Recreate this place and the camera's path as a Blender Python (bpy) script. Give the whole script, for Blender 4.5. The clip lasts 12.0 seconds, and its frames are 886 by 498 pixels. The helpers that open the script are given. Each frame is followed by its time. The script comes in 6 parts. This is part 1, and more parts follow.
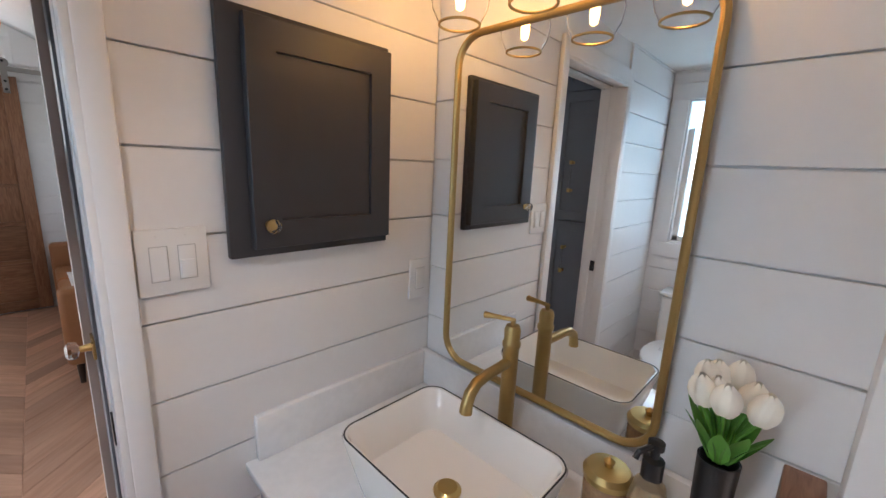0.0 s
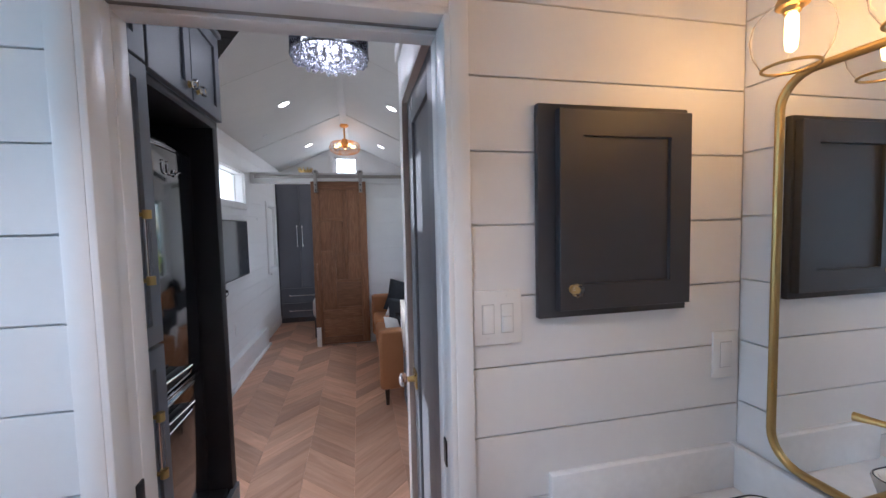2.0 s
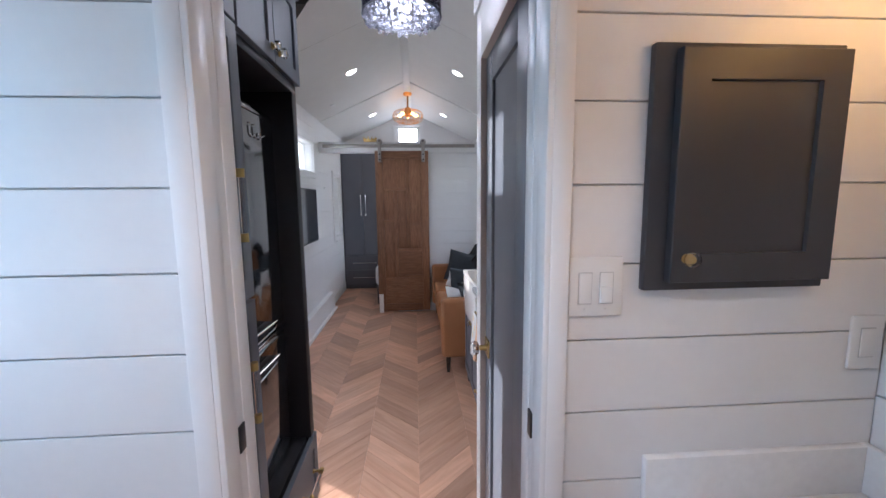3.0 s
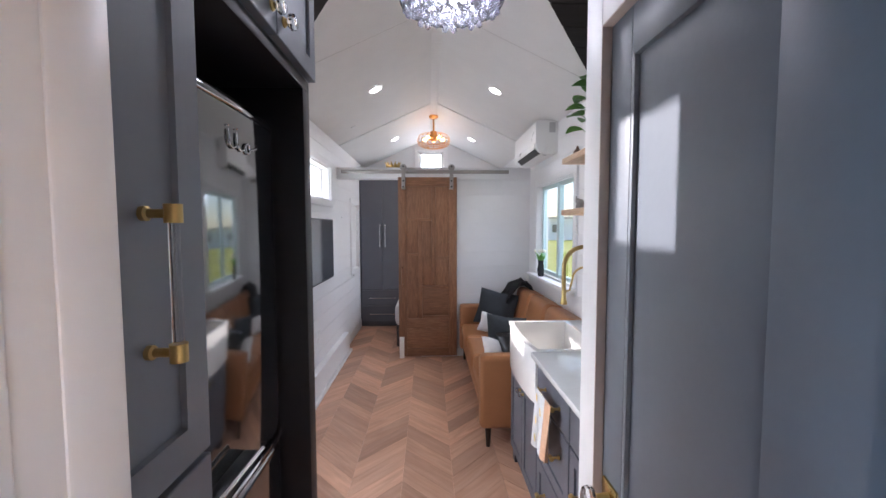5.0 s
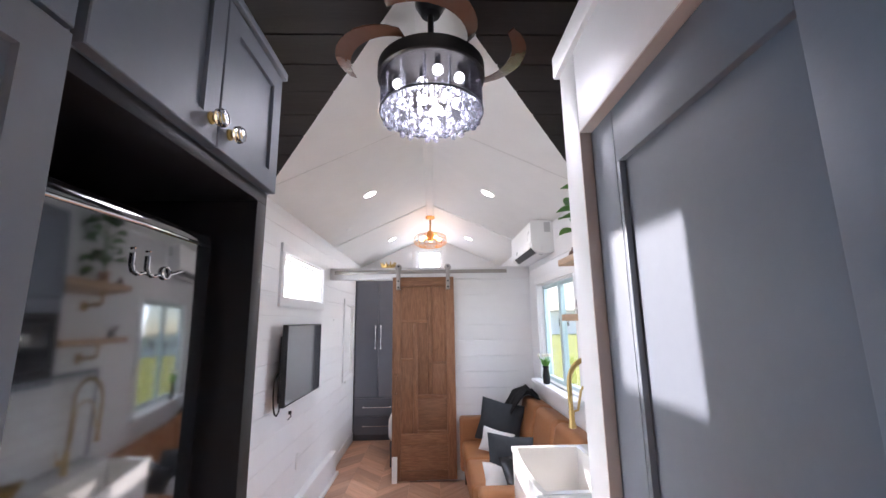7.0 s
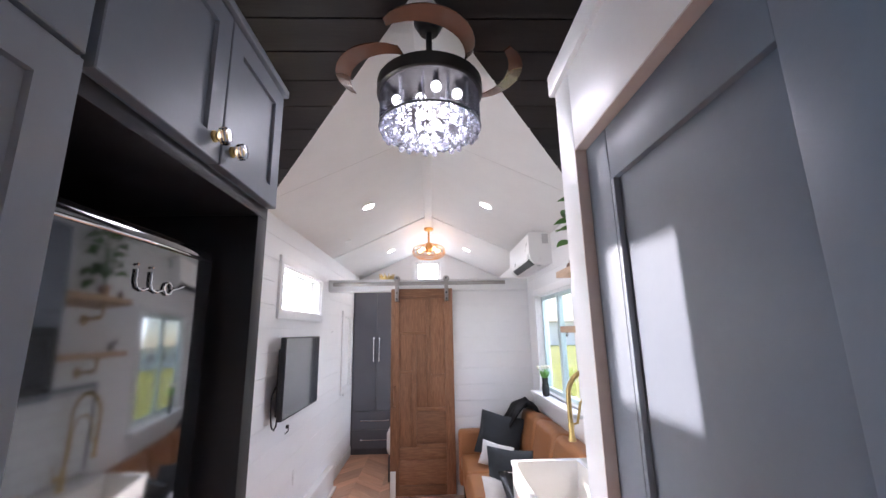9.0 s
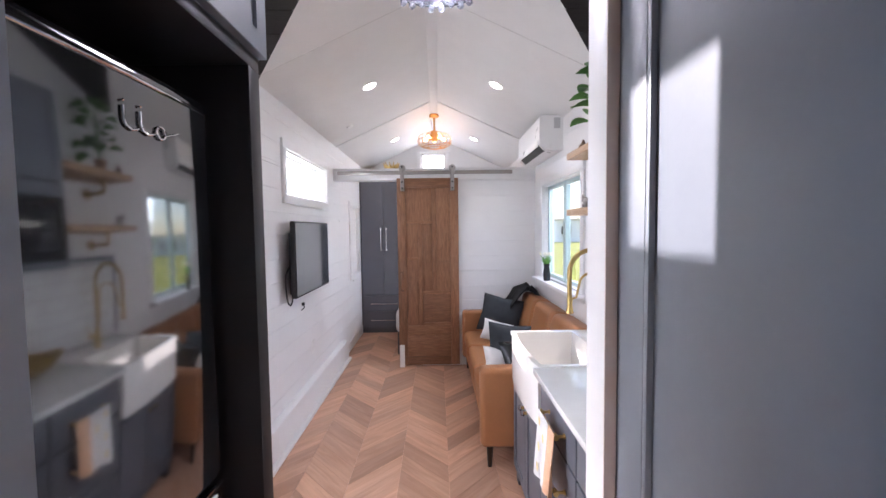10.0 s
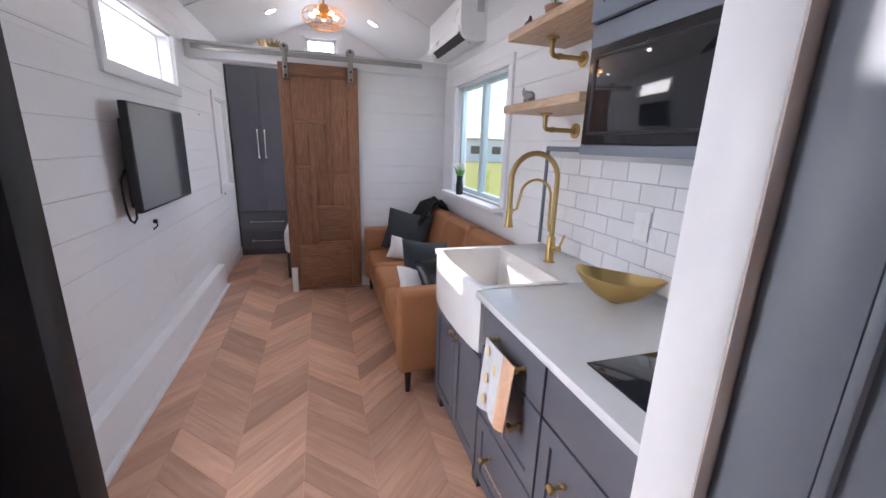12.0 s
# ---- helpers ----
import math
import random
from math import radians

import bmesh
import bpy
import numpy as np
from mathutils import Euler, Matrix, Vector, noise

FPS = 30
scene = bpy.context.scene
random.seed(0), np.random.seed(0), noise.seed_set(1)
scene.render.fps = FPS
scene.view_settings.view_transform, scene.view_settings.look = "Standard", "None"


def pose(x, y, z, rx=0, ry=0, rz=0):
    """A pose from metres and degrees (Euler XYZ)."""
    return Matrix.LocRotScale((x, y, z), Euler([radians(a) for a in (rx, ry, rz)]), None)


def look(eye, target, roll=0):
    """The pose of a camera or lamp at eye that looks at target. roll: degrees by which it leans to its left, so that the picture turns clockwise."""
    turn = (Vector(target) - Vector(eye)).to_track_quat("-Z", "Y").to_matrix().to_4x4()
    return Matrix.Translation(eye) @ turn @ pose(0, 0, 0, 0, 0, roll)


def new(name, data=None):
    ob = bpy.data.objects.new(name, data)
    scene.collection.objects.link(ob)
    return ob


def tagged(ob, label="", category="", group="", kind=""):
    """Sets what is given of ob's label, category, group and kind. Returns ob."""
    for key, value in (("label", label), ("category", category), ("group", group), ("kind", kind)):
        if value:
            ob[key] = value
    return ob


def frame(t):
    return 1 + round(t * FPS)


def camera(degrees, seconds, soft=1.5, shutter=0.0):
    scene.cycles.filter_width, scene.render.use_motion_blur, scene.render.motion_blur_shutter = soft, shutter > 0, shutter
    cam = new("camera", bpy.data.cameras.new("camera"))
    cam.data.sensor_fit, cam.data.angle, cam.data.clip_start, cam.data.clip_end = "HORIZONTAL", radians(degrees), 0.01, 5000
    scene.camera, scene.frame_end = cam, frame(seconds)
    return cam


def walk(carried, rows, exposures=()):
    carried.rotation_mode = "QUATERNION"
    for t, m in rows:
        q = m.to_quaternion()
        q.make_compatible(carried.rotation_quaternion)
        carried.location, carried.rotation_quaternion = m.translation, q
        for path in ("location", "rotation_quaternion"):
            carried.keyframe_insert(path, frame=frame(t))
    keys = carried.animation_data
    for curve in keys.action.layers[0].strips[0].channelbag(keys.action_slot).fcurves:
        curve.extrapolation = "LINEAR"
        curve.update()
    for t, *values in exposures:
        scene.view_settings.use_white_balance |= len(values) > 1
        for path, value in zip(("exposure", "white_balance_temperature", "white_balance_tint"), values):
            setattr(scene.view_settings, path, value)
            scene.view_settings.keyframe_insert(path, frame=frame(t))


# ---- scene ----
cam = camera(97.1, 12.0)
PATH = [
    (0, (0.375, -0.919, 1.491), (1.784, 0.44, 1.081), 2.5),
    (0.5, (0.379, -0.928, 1.522), (1.812, 0.466, 1.442), 0.2),
    (1, (0.355, -0.928, 1.535), (1.646, 0.599, 1.548), -0.7),
    (1.5, (0.29, -0.918, 1.52), (1.142, 0.891, 1.515), -1.2),
    (2, (0.238, -0.892, 1.506), (0.657, 1.06, 1.386), -1.3),
    (2.5, (0.201, -0.89, 1.486), (0.383, 1.087, 1.251), -1.1),
    (2.7, (0.185, -0.881, 1.479), (0.348, 1.097, 1.233), -0.9),
    (4.3, (0.137, -0.387, 1.483), (0.156, 1.595, 1.218), 0.3),
    (4.5, (0.096, -0.327, 1.509), (0.137, 1.661, 1.291), 0.3),
    (5, (0.026, -0.257, 1.535), (0.097, 1.739, 1.417), -0.1),
    (5.5, (0.0, -0.229, 1.552), (0.098, 1.768, 1.532), -0.8),
    (6, (0.027, -0.154, 1.569), (0.108, 1.843, 1.631), -1.2),
    (6.5, (0.093, -0.086, 1.593), (0.159, 1.903, 1.793), -1.0),
    (7, (0.118, -0.092, 1.613), (0.171, 1.875, 1.972), -0.9),
    (7.2, (0.119, -0.094, 1.619), (0.169, 1.862, 2.031), -0.9),
    (8.8, (0.118, -0.115, 1.629), (0.178, 1.822, 2.123), -1.1),
    (9, (0.117, -0.105, 1.619), (0.179, 1.851, 2.032), -1.1),
    (9.5, (0.112, -0.091, 1.587), (0.159, 1.902, 1.746), -0.8),
    (10, (0.112, -0.069, 1.531), (0.14, 1.928, 1.429), -0.7),
    (10.5, (0.105, -0.059, 1.496), (0.128, 1.917, 1.191), -0.9),
    (11, (0.106, -0.022, 1.452), (0.181, 1.92, 0.981), -0.8),
    (11.5, (0.058, 0.127, 1.416), (0.354, 2.033, 0.887), 0.3),
    (12, (-0.01, 0.351, 1.43), (0.57, 2.197, 0.924), 1.9),
]
walk(cam, [(t, look(eye, aim, roll)) for t, eye, aim, roll in PATH], [(0.0, 0.92, 6250, 14), (0.6, 0.75, 6250, 14), (1.5, 0.82, 5850, 15), (2.5, 0.95, 5750, 15), (4.5, 1.42, 6050, 18), (5.5, 1.52, 6100, 18), (7.0, 1.87, 6200, 20), (9.0, 1.87, 6200, 21), (11.0, 1.75, 6120, 22), (12.0, 1.38, 6080, 21)])

# ---- light ----
world = bpy.data.worlds.new("world")
scene.world = world
world.use_nodes = True
wn = world.node_tree.nodes
sky = wn.new("ShaderNodeTexSky")
sky.sky_type = "NISHITA"
sky.sun_disc = False
sky.sun_elevation = radians(27)
sky.sun_rotation = radians(-54)
wn["Background"].inputs["Strength"].default_value = 0.15
world.node_tree.links.new(sky.outputs["Color"], wn["Background"].inputs["Color"])


def lamp(name, kind, m, energy, color=(1, 1, 1), **more):
    data = bpy.data.lights.new(name, kind)
    data.energy, data.color = energy, color
    if kind == "AREA":
        data.shape = "RECTANGLE"
        data.size, data.size_y = more["size"]
    elif kind == "SPOT":
        data.spot_size, data.spot_blend, data.shadow_soft_size = radians(130), 0.6, more["radius"]
    elif kind == "SUN":
        data.angle = more["angle"]
    else:
        data.shadow_soft_size = more["radius"]
    ob = new(name, data)
    ob.matrix_world = m
    return ob


SUN_WAY = Vector((1.65, -1.165, -1.04))
lamp("sun", "SUN", look((0, 0, 9), Vector((0, 0, 9)) + SUN_WAY), 3.4, (1.0, 0.94, 0.86), angle=radians(0.6))

# room: plan numbers
XW, XE = -1.02, 1.20          # side walls
ZE, ZR = 2.47, 2.985          # eaves and ridge
RX, HW = 0.09, 1.115          # ridge line, half the width of the roof
YC = 1.20                     # middle of the cross gable
YEND, YBACK = 6.2, -2.0
YP = 4.285                    # partition behind the sliding door
SLOPE = (ZR - ZE) / HW
VAL = 1.15                    # metres along the room per metre out to the side, along the valleys

# area lamps that stand in for sky light at the openings
# two fill lamps added outdoors, out of view, to brighten the room
lamp("sky_fill_over_east_window", "AREA", look((2.3, 3.4, 3.1), (1.1, 3.4, 1.5)), 14, (0.86, 0.93, 1.0), size=(1.6, 1.2))
lamp("sky_fill_beside_east_window", "AREA", look((2.4, 3.7, 2.0), (-1.0, 2.3, 0.7)), 10.5, (0.78, 0.89, 1.0), size=(1.4, 1.2))
lamp("sky_at_west_window", "AREA", look((XW - 0.17, 3.41, 1.97), (0, 3.4, 1.6)), 1.8, (0.86, 0.93, 1.0), size=(1.1, 0.37))
lamp("sky_at_bath_window", "AREA", look((XW - 0.11, -0.45, 1.5), (0, -0.5, 1.3)), 2.7, (0.40, 0.72, 1.0), size=(0.55, 0.98))
# lamp in an added, unseen window; lifts the bedroom's brightness
lamp("sky_at_added_bedroom_window", "AREA", look((1.32, 5.3, 1.5), (0, 5.3, 1.3)), 4.2, (0.86, 0.93, 1.0), size=(1.0, 0.95))
lamp("sky_at_gable_window", "AREA", look((0.065, YEND + 0.09, 2.57), (0.06, 5, 2.3)), 1.5, (0.9, 0.95, 1.0), size=(0.34, 0.36))

lamp("sky_at_entry_door", "AREA", look((XW - 0.13, 1.42, 1.15), (0, 1.2, 0.75)), 5.8, (0.84, 0.92, 1.0), size=(0.6, 1.38))

# electric light: ceiling cans, hall chandelier, bedroom lamp, vanity bulbs
CANS = [(RX - 0.532, 3.285), (RX + 0.532, 3.285), (RX - 0.532, 5.26), (RX + 0.532, 5.26)]
for x, y in CANS:
    lamp("can_lamp", "SPOT", look((x, y, ZR - SLOPE * 0.532 - 0.03), (x * 0.9, y, 0)), 2.4, (1.0, 0.93, 0.84), radius=0.05)
lamp("bath_can_lamp", "SPOT", look((0.0, -0.8, 2.14), (0, -0.8, 0)), 13.5, (1.0, 0.94, 0.92), radius=0.05)
FAN = (0.12, 1.35)
lamp("chandelier_lamp", "POINT", look((FAN[0], FAN[1], 2.48), (FAN[0], FAN[1], 0)), 5.6, (0.97, 0.96, 1.0), radius=0.17)
lamp("bedroom_ceiling_lamp", "POINT", look((0.09, 4.92, 2.635), (0.09, 4.92, 0)), 0.45, (1.0, 0.55, 0.22), radius=0.1)
VANITY = (-0.290, -0.473, -0.659)
for y in VANITY:
    lamp("vanity_lamp", "POINT", look((1.048, y, 1.860), (1.048, y, 0)), 0.32, (1.0, 0.54, 0.16), radius=0.008)

# ---- materials ----
def mat(name, color, rough=0.5, metal=0.0, var=0.08, scale=6.0, bump=0.0, bscale=180.0, coat=0.0, each=0.0, transmission=0.0, ior=1.45, stretch=None, rvar=0.08, emit=None):
    m = bpy.data.materials.new(name)
    m.use_nodes = True
    n, l = m.node_tree.nodes, m.node_tree.links
    b = n["Principled BSDF"]
    b.inputs["Metallic"].default_value = metal
    b.inputs["Coat Weight"].default_value = coat
    b.inputs["Coat Roughness"].default_value = 0.06
    b.inputs["Transmission Weight"].default_value = transmission
    b.inputs["IOR"].default_value = ior
    if emit:
        b.inputs["Emission Color"].default_value = (*emit[0], 1)
        b.inputs["Emission Strength"].default_value = emit[1]
    co = n.new("ShaderNodeTexCoord")
    mp = n.new("ShaderNodeMapping")
    mp.inputs["Scale"].default_value = stretch or (1, 1, 1)
    l.new(co.outputs["Object"], mp.inputs["Vector"])
    info = n.new("ShaderNodeObjectInfo")
    shift = n.new("ShaderNodeVectorMath")
    shift.operation = "MULTIPLY_ADD"
    shift.inputs[1].default_value = (1, 1, 1)
    mul = n.new("ShaderNodeMath")
    mul.operation = "MULTIPLY"
    mul.inputs[1].default_value = 37.0
    l.new(info.outputs["Random"], mul.inputs[0])
    l.new(mp.outputs["Vector"], shift.inputs[0])
    l.new(mul.outputs[0], shift.inputs[2])
    a = n.new("ShaderNodeTexNoise")
    a.inputs["Scale"].default_value = scale
    a.inputs["Detail"].default_value = 6
    c = n.new("ShaderNodeTexNoise")
    c.inputs["Scale"].default_value = scale * 9
    c.inputs["Detail"].default_value = 3
    for x in (a, c):
        l.new(shift.outputs[0], x.inputs["Vector"])
    mix = n.new("ShaderNodeMath")
    mix.operation = "MULTIPLY_ADD"
    mix.inputs[1].default_value = 0.45
    l.new(c.outputs["Fac"], mix.inputs[0])
    l.new(a.outputs["Fac"], mix.inputs[2])
    ramp = n.new("ShaderNodeMapRange")
    ramp.inputs["From Min"].default_value, ramp.inputs["From Max"].default_value = 0.4, 1.05
    ramp.inputs["To Min"].default_value, ramp.inputs["To Max"].default_value = 1 - var, 1 + var
    l.new(mix.outputs[0], ramp.inputs["Value"])
    val = n.new("ShaderNodeMath")
    val.operation = "MULTIPLY"
    one = n.new("ShaderNodeMapRange")
    one.inputs["To Min"].default_value, one.inputs["To Max"].default_value = 1 - each, 1 + each
    l.new(info.outputs["Random"], one.inputs["Value"])
    l.new(ramp.outputs["Result"], val.inputs[0])
    l.new(one.outputs["Result"], val.inputs[1])
    hsv = n.new("ShaderNodeHueSaturation")
    hsv.inputs["Color"].default_value = (*color, 1)
    l.new(val.outputs[0], hsv.inputs["Value"])
    l.new(hsv.outputs["Color"], b.inputs["Base Color"])
    rr = n.new("ShaderNodeMapRange")
    rr.inputs["To Min"].default_value, rr.inputs["To Max"].default_value = max(0, rough - rvar), min(1, rough + rvar)
    l.new(a.outputs["Fac"], rr.inputs["Value"])
    l.new(rr.outputs["Result"], b.inputs["Roughness"])
    if bump:
        f = n.new("ShaderNodeTexNoise")
        f.inputs["Scale"].default_value = bscale
        f.inputs["Detail"].default_value = 4
        l.new(shift.outputs[0], f.inputs["Vector"])
        bp = n.new("ShaderNodeBump")
        bp.inputs["Strength"].default_value = bump
        bp.inputs["Distance"].default_value = 0.004
        l.new(f.outputs["Fac"], bp.inputs["Height"])
        l.new(bp.outputs["Normal"], b.inputs["Normal"])
    return m


def wood(name, dark, light, stretch, rough=0.45, each=0.12, grain=9.0, bump=0.12):
    """Long grain across two tones, with each piece a little different."""
    m = mat(name, light, rough, var=0.1, scale=4, bump=bump, bscale=60, stretch=stretch, each=each)
    n, l = m.node_tree.nodes, m.node_tree.links
    b = n["Principled BSDF"]
    hsv = next(x for x in n if x.bl_idname == "ShaderNodeHueSaturation")
    shift = next(x for x in n if x.bl_idname == "ShaderNodeVectorMath")
    w = n.new("ShaderNodeTexNoise")
    w.inputs["Scale"].default_value = grain
    w.inputs["Detail"].default_value = 5
    w.inputs["Distortion"].default_value = 1.2
    l.new(shift.outputs[0], w.inputs["Vector"])
    cr = n.new("ShaderNodeValToRGB")
    cr.color_ramp.elements[0].position, cr.color_ramp.elements[1].position = 0.33, 0.68
    cr.color_ramp.elements[0].color, cr.color_ramp.elements[1].color = (*dark, 1), (*light, 1)
    l.new(w.outputs["Fac"], cr.inputs["Fac"])
    l.new(cr.outputs["Color"], hsv.inputs["Color"])
    return m


WHITE = mat("white_wall_paint", (0.80, 0.80, 0.80), 0.42, var=0.025, bump=0.05, bscale=90)
TRIM = mat("white_trim_paint", (0.82, 0.82, 0.82), 0.33, var=0.02, bump=0.03)
CEIL = mat("white_ceiling_paint", (0.78, 0.775, 0.76), 0.6, var=0.03, bump=0.05)
CAB = mat("slate_cabinet_paint", (0.175, 0.196, 0.23), 0.42, var=0.05, bump=0.03, bscale=120)
KCAB = mat("dark_slate_cabinet_paint", (0.115, 0.120, 0.14), 0.42, var=0.05, bump=0.03, bscale=120)
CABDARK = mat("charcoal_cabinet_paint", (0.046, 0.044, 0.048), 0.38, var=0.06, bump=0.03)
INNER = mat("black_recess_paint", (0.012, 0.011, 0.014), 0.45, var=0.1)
BLACKWOOD = mat("black_stained_plank", (0.022, 0.018, 0.018), 0.5, var=0.5, scale=3, stretch=(0.4, 6, 6), bump=0.3, bscale=40)
OAK = wood("oak_plank", (0.53, 0.295, 0.188), (0.645, 0.385, 0.262), (0.8, 9, 9), 0.34, each=0.24, grain=3.5, bump=0.06)
OAK2 = wood("oak_plank_other_way", (0.53, 0.295, 0.188), (0.645, 0.385, 0.262), (0.8, 9, 9), 0.34, each=0.24, grain=3.5, bump=0.06)
for m, turn in ((OAK, 45), (OAK2, -45)):
    mp = next(x for x in m.node_tree.nodes if x.bl_idname == "ShaderNodeMapping")
    mp.vector_type = "TEXTURE"
    mp.inputs["Rotation"].default_value = (0, 0, radians(turn))
    mp.inputs["Scale"].default_value = (1.6, 0.16, 0.16)
PALE = mat("pale_beige_edge", (0.60, 0.52, 0.48), 0.5, var=0.04)
WALNUT = wood("walnut", (0.185, 0.082, 0.040), (0.31, 0.155, 0.082), (10, 10, 0.9), 0.4, each=0.13)
WALNUTH = wood("walnut_crosswise", (0.185, 0.082, 0.040), (0.31, 0.155, 0.082), (0.9, 10, 10), 0.4, each=0.13)
PINE = wood("pale_wood", (0.42, 0.27, 0.16), (0.60, 0.43, 0.29), (8, 0.8, 8), 0.5)
LEATHER = mat("tan_leather", (0.34, 0.145, 0.058), 0.42, var=0.1, bump=0.25, bscale=220)
GOLD = mat("brushed_brass", (0.58, 0.41, 0.16), 0.30, 1.0, var=0.06)
GOLDDULL = mat("satin_brass", (0.48, 0.34, 0.14), 0.38, 1.0, var=0.06)
CHROME = mat("chrome", (0.78, 0.78, 0.8), 0.08, 1.0, var=0.02, rvar=0.03)
STEEL = mat("brushed_steel", (0.38, 0.36, 0.34), 0.38, 1.0, var=0.1)
ACRYL = mat("clear_acrylic", (1, 1, 1), 0.03, transmission=1.0, var=0.0, rvar=0.02, ior=1.49)
GLASS = mat("clear_glass", (1, 1, 1), 0.0, transmission=1.0, var=0.0, rvar=0.0, ior=1.45)
FRIDGE = mat("gloss_black_enamel", (0.010, 0.010, 0.012), 0.07, var=0.05, coat=1.0, rvar=0.02, ior=2.2)
QUARTZ = mat("white_quartz", (0.68, 0.69, 0.69), 0.09, var=0.05, scale=3)
CERAMIC = mat("white_glazed_ceramic", (0.84, 0.82, 0.785), 0.08, var=0.01, coat=0.6, rvar=0.02)
TILE = mat("white_glazed_tile", (0.80, 0.80, 0.80), 0.1, var=0.02, coat=0.5, each=0.03, rvar=0.03)
GROUT = mat("grey_grout", (0.52, 0.52, 0.52), 0.85, var=0.06)
BRONZE = mat("dark_bronze", (0.05, 0.045, 0.043), 0.35, 0.7, var=0.08)
JOINT = mat("pale_joint_filler", (0.64, 0.63, 0.61), 0.8, var=0.04)
COPPER = mat("copper_gold_wire", (0.75, 0.40, 0.15), 0.3, 1.0, var=0.05)
PLASTIC = mat("white_plastic", (0.80, 0.80, 0.79), 0.3, var=0.01)
BLACK = mat("black_plastic", (0.014, 0.014, 0.016), 0.35, var=0.08)
SCREEN = mat("dark_glass_screen", (0.012, 0.013, 0.016), 0.06, coat=0.8, var=0.02, rvar=0.02)
MIRROR = mat("mirror_silver", (0.90, 0.92, 0.92), 0.0, 1.0, var=0.0, rvar=0.0)
FABRICG = mat("charcoal_woven_fabric", (0.035, 0.04, 0.046), 0.9, var=0.2, scale=30, bump=0.5, bscale=400)
FABRICW = mat("white_woven_fabric", (0.72, 0.71, 0.70), 0.9, var=0.06, scale=30, bump=0.5, bscale=400)
FABRICK = mat("black_throw_fabric", (0.010, 0.010, 0.011), 0.95, var=0.3, scale=30, bump=0.6, bscale=300)
SATIN = mat("glossy_black_satin", (0.016, 0.015, 0.016), 0.22, var=0.2, scale=20, bump=0.5, bscale=40)
LEG = mat("dark_stained_leg", (0.03, 0.016, 0.010), 0.35, var=0.2)
TLEAF = mat("tulip_leaf", (0.11, 0.30, 0.045), 0.45, var=0.2, scale=14, each=0.15)
LEAF = mat("green_leaf", (0.07, 0.20, 0.035), 0.4, var=0.25, scale=14, each=0.2)
PETAL = mat("white_petal", (0.88, 0.84, 0.73), 0.5, var=0.05)
BULB = mat("lit_bulb", (1, 1, 1), 0.4, var=0, emit=((1.0, 0.50, 0.16), 6))
LED = mat("lit_led_lens", (1, 1, 1), 0.4, var=0, emit=((1.0, 0.96, 0.9), 6))
LEDCOOL = mat("lit_cool_bulb", (1, 1, 1), 0.4, var=0, emit=((0.93, 0.96, 1.0), 8))
GRASS = mat("mown_grass", (0.30, 0.32, 0.05), 0.9, var=0.3, scale=0.8, bump=0.5, bscale=20)


# ---- builders ----
def box(bm, a, b, bev=0.0, seg=2, m=None):
    """A box from corner a to corner b, its edges rounded by bev."""
    a, b = Vector(a), Vector(b)
    lo = Vector([min(p, q) for p, q in zip(a, b)])
    hi = Vector([max(p, q) for p, q in zip(a, b)])
    made = bmesh.ops.create_cube(bm, size=1.0)["verts"]
    for v in made:
        v.co = Vector([(l + h) / 2 + c * (h - l) for l, h, c in zip(lo, hi, v.co)])
    if bev:
        bev = min(bev, 0.49 * min(hi - lo))
        edges = {e for v in made for e in v.link_edges}
        out = bmesh.ops.bevel(bm, geom=list(edges), offset=bev, segments=seg, profile=0.5, affect="EDGES")
        made = list({v for f in out["faces"] for v in f.verts} | {v for v in made if v.is_valid})
    if m:
        bmesh.ops.transform(bm, matrix=m, verts=made)
    return made


def lathe(bm, profile, centre, axis="z", steps=24, m=None):
    """Turn a profile of (radius, height) round an axis through centre."""
    rings = []
    for r, h in profile:
        ring = []
        for i in range(steps):
            a = 2 * math.pi * i / steps
            p = (r * math.cos(a), r * math.sin(a), h)
            p = {"z": p, "x": (p[2], p[0], p[1]), "y": (p[0], p[2], p[1])}[axis]
            p = Vector(p) + Vector(centre)
            ring.append(bm.verts.new(m @ p if m else p))
        rings.append(ring)
    for lo, hi in zip(rings, rings[1:]):
        for i in range(steps):
            j = (i + 1) % steps
            bm.faces.new((lo[i], lo[j], hi[j], hi[i]))
    for ring, r in ((rings[0], profile[0][0]), (rings[-1], profile[-1][0])):
        if r > 1e-4:
            bm.faces.new(ring)


def tube(bm, path, r, steps=10, closed=False):
    """A round bar along a path."""
    pts = [Vector(p) for p in path]
    n = len(pts)
    rings, up = [], None
    for i, p in enumerate(pts):
        ahead = pts[(i + 1) % n] if closed or i < n - 1 else p
        back = pts[i - 1] if closed or i > 0 else p
        d = (ahead - back).normalized()
        if up is None:
            up = d.orthogonal().normalized()
        up = (up - d * up.dot(d)).normalized()
        side = d.cross(up)
        rr = r[i] if isinstance(r, (list, tuple)) else r
        rings.append([bm.verts.new(p + (up * math.cos(a) + side * math.sin(a)) * rr) for a in (2 * math.pi * k / steps for k in range(steps))])
    pairs = list(zip(rings, rings[1:])) + ([(rings[-1], rings[0])] if closed else [])
    for lo, hi in pairs:
        for i in range(steps):
            j = (i + 1) % steps
            bm.faces.new((lo[i], lo[j], hi[j], hi[i]))
    if not closed:
        bm.faces.new(rings[0])
        bm.faces.new(rings[-1])


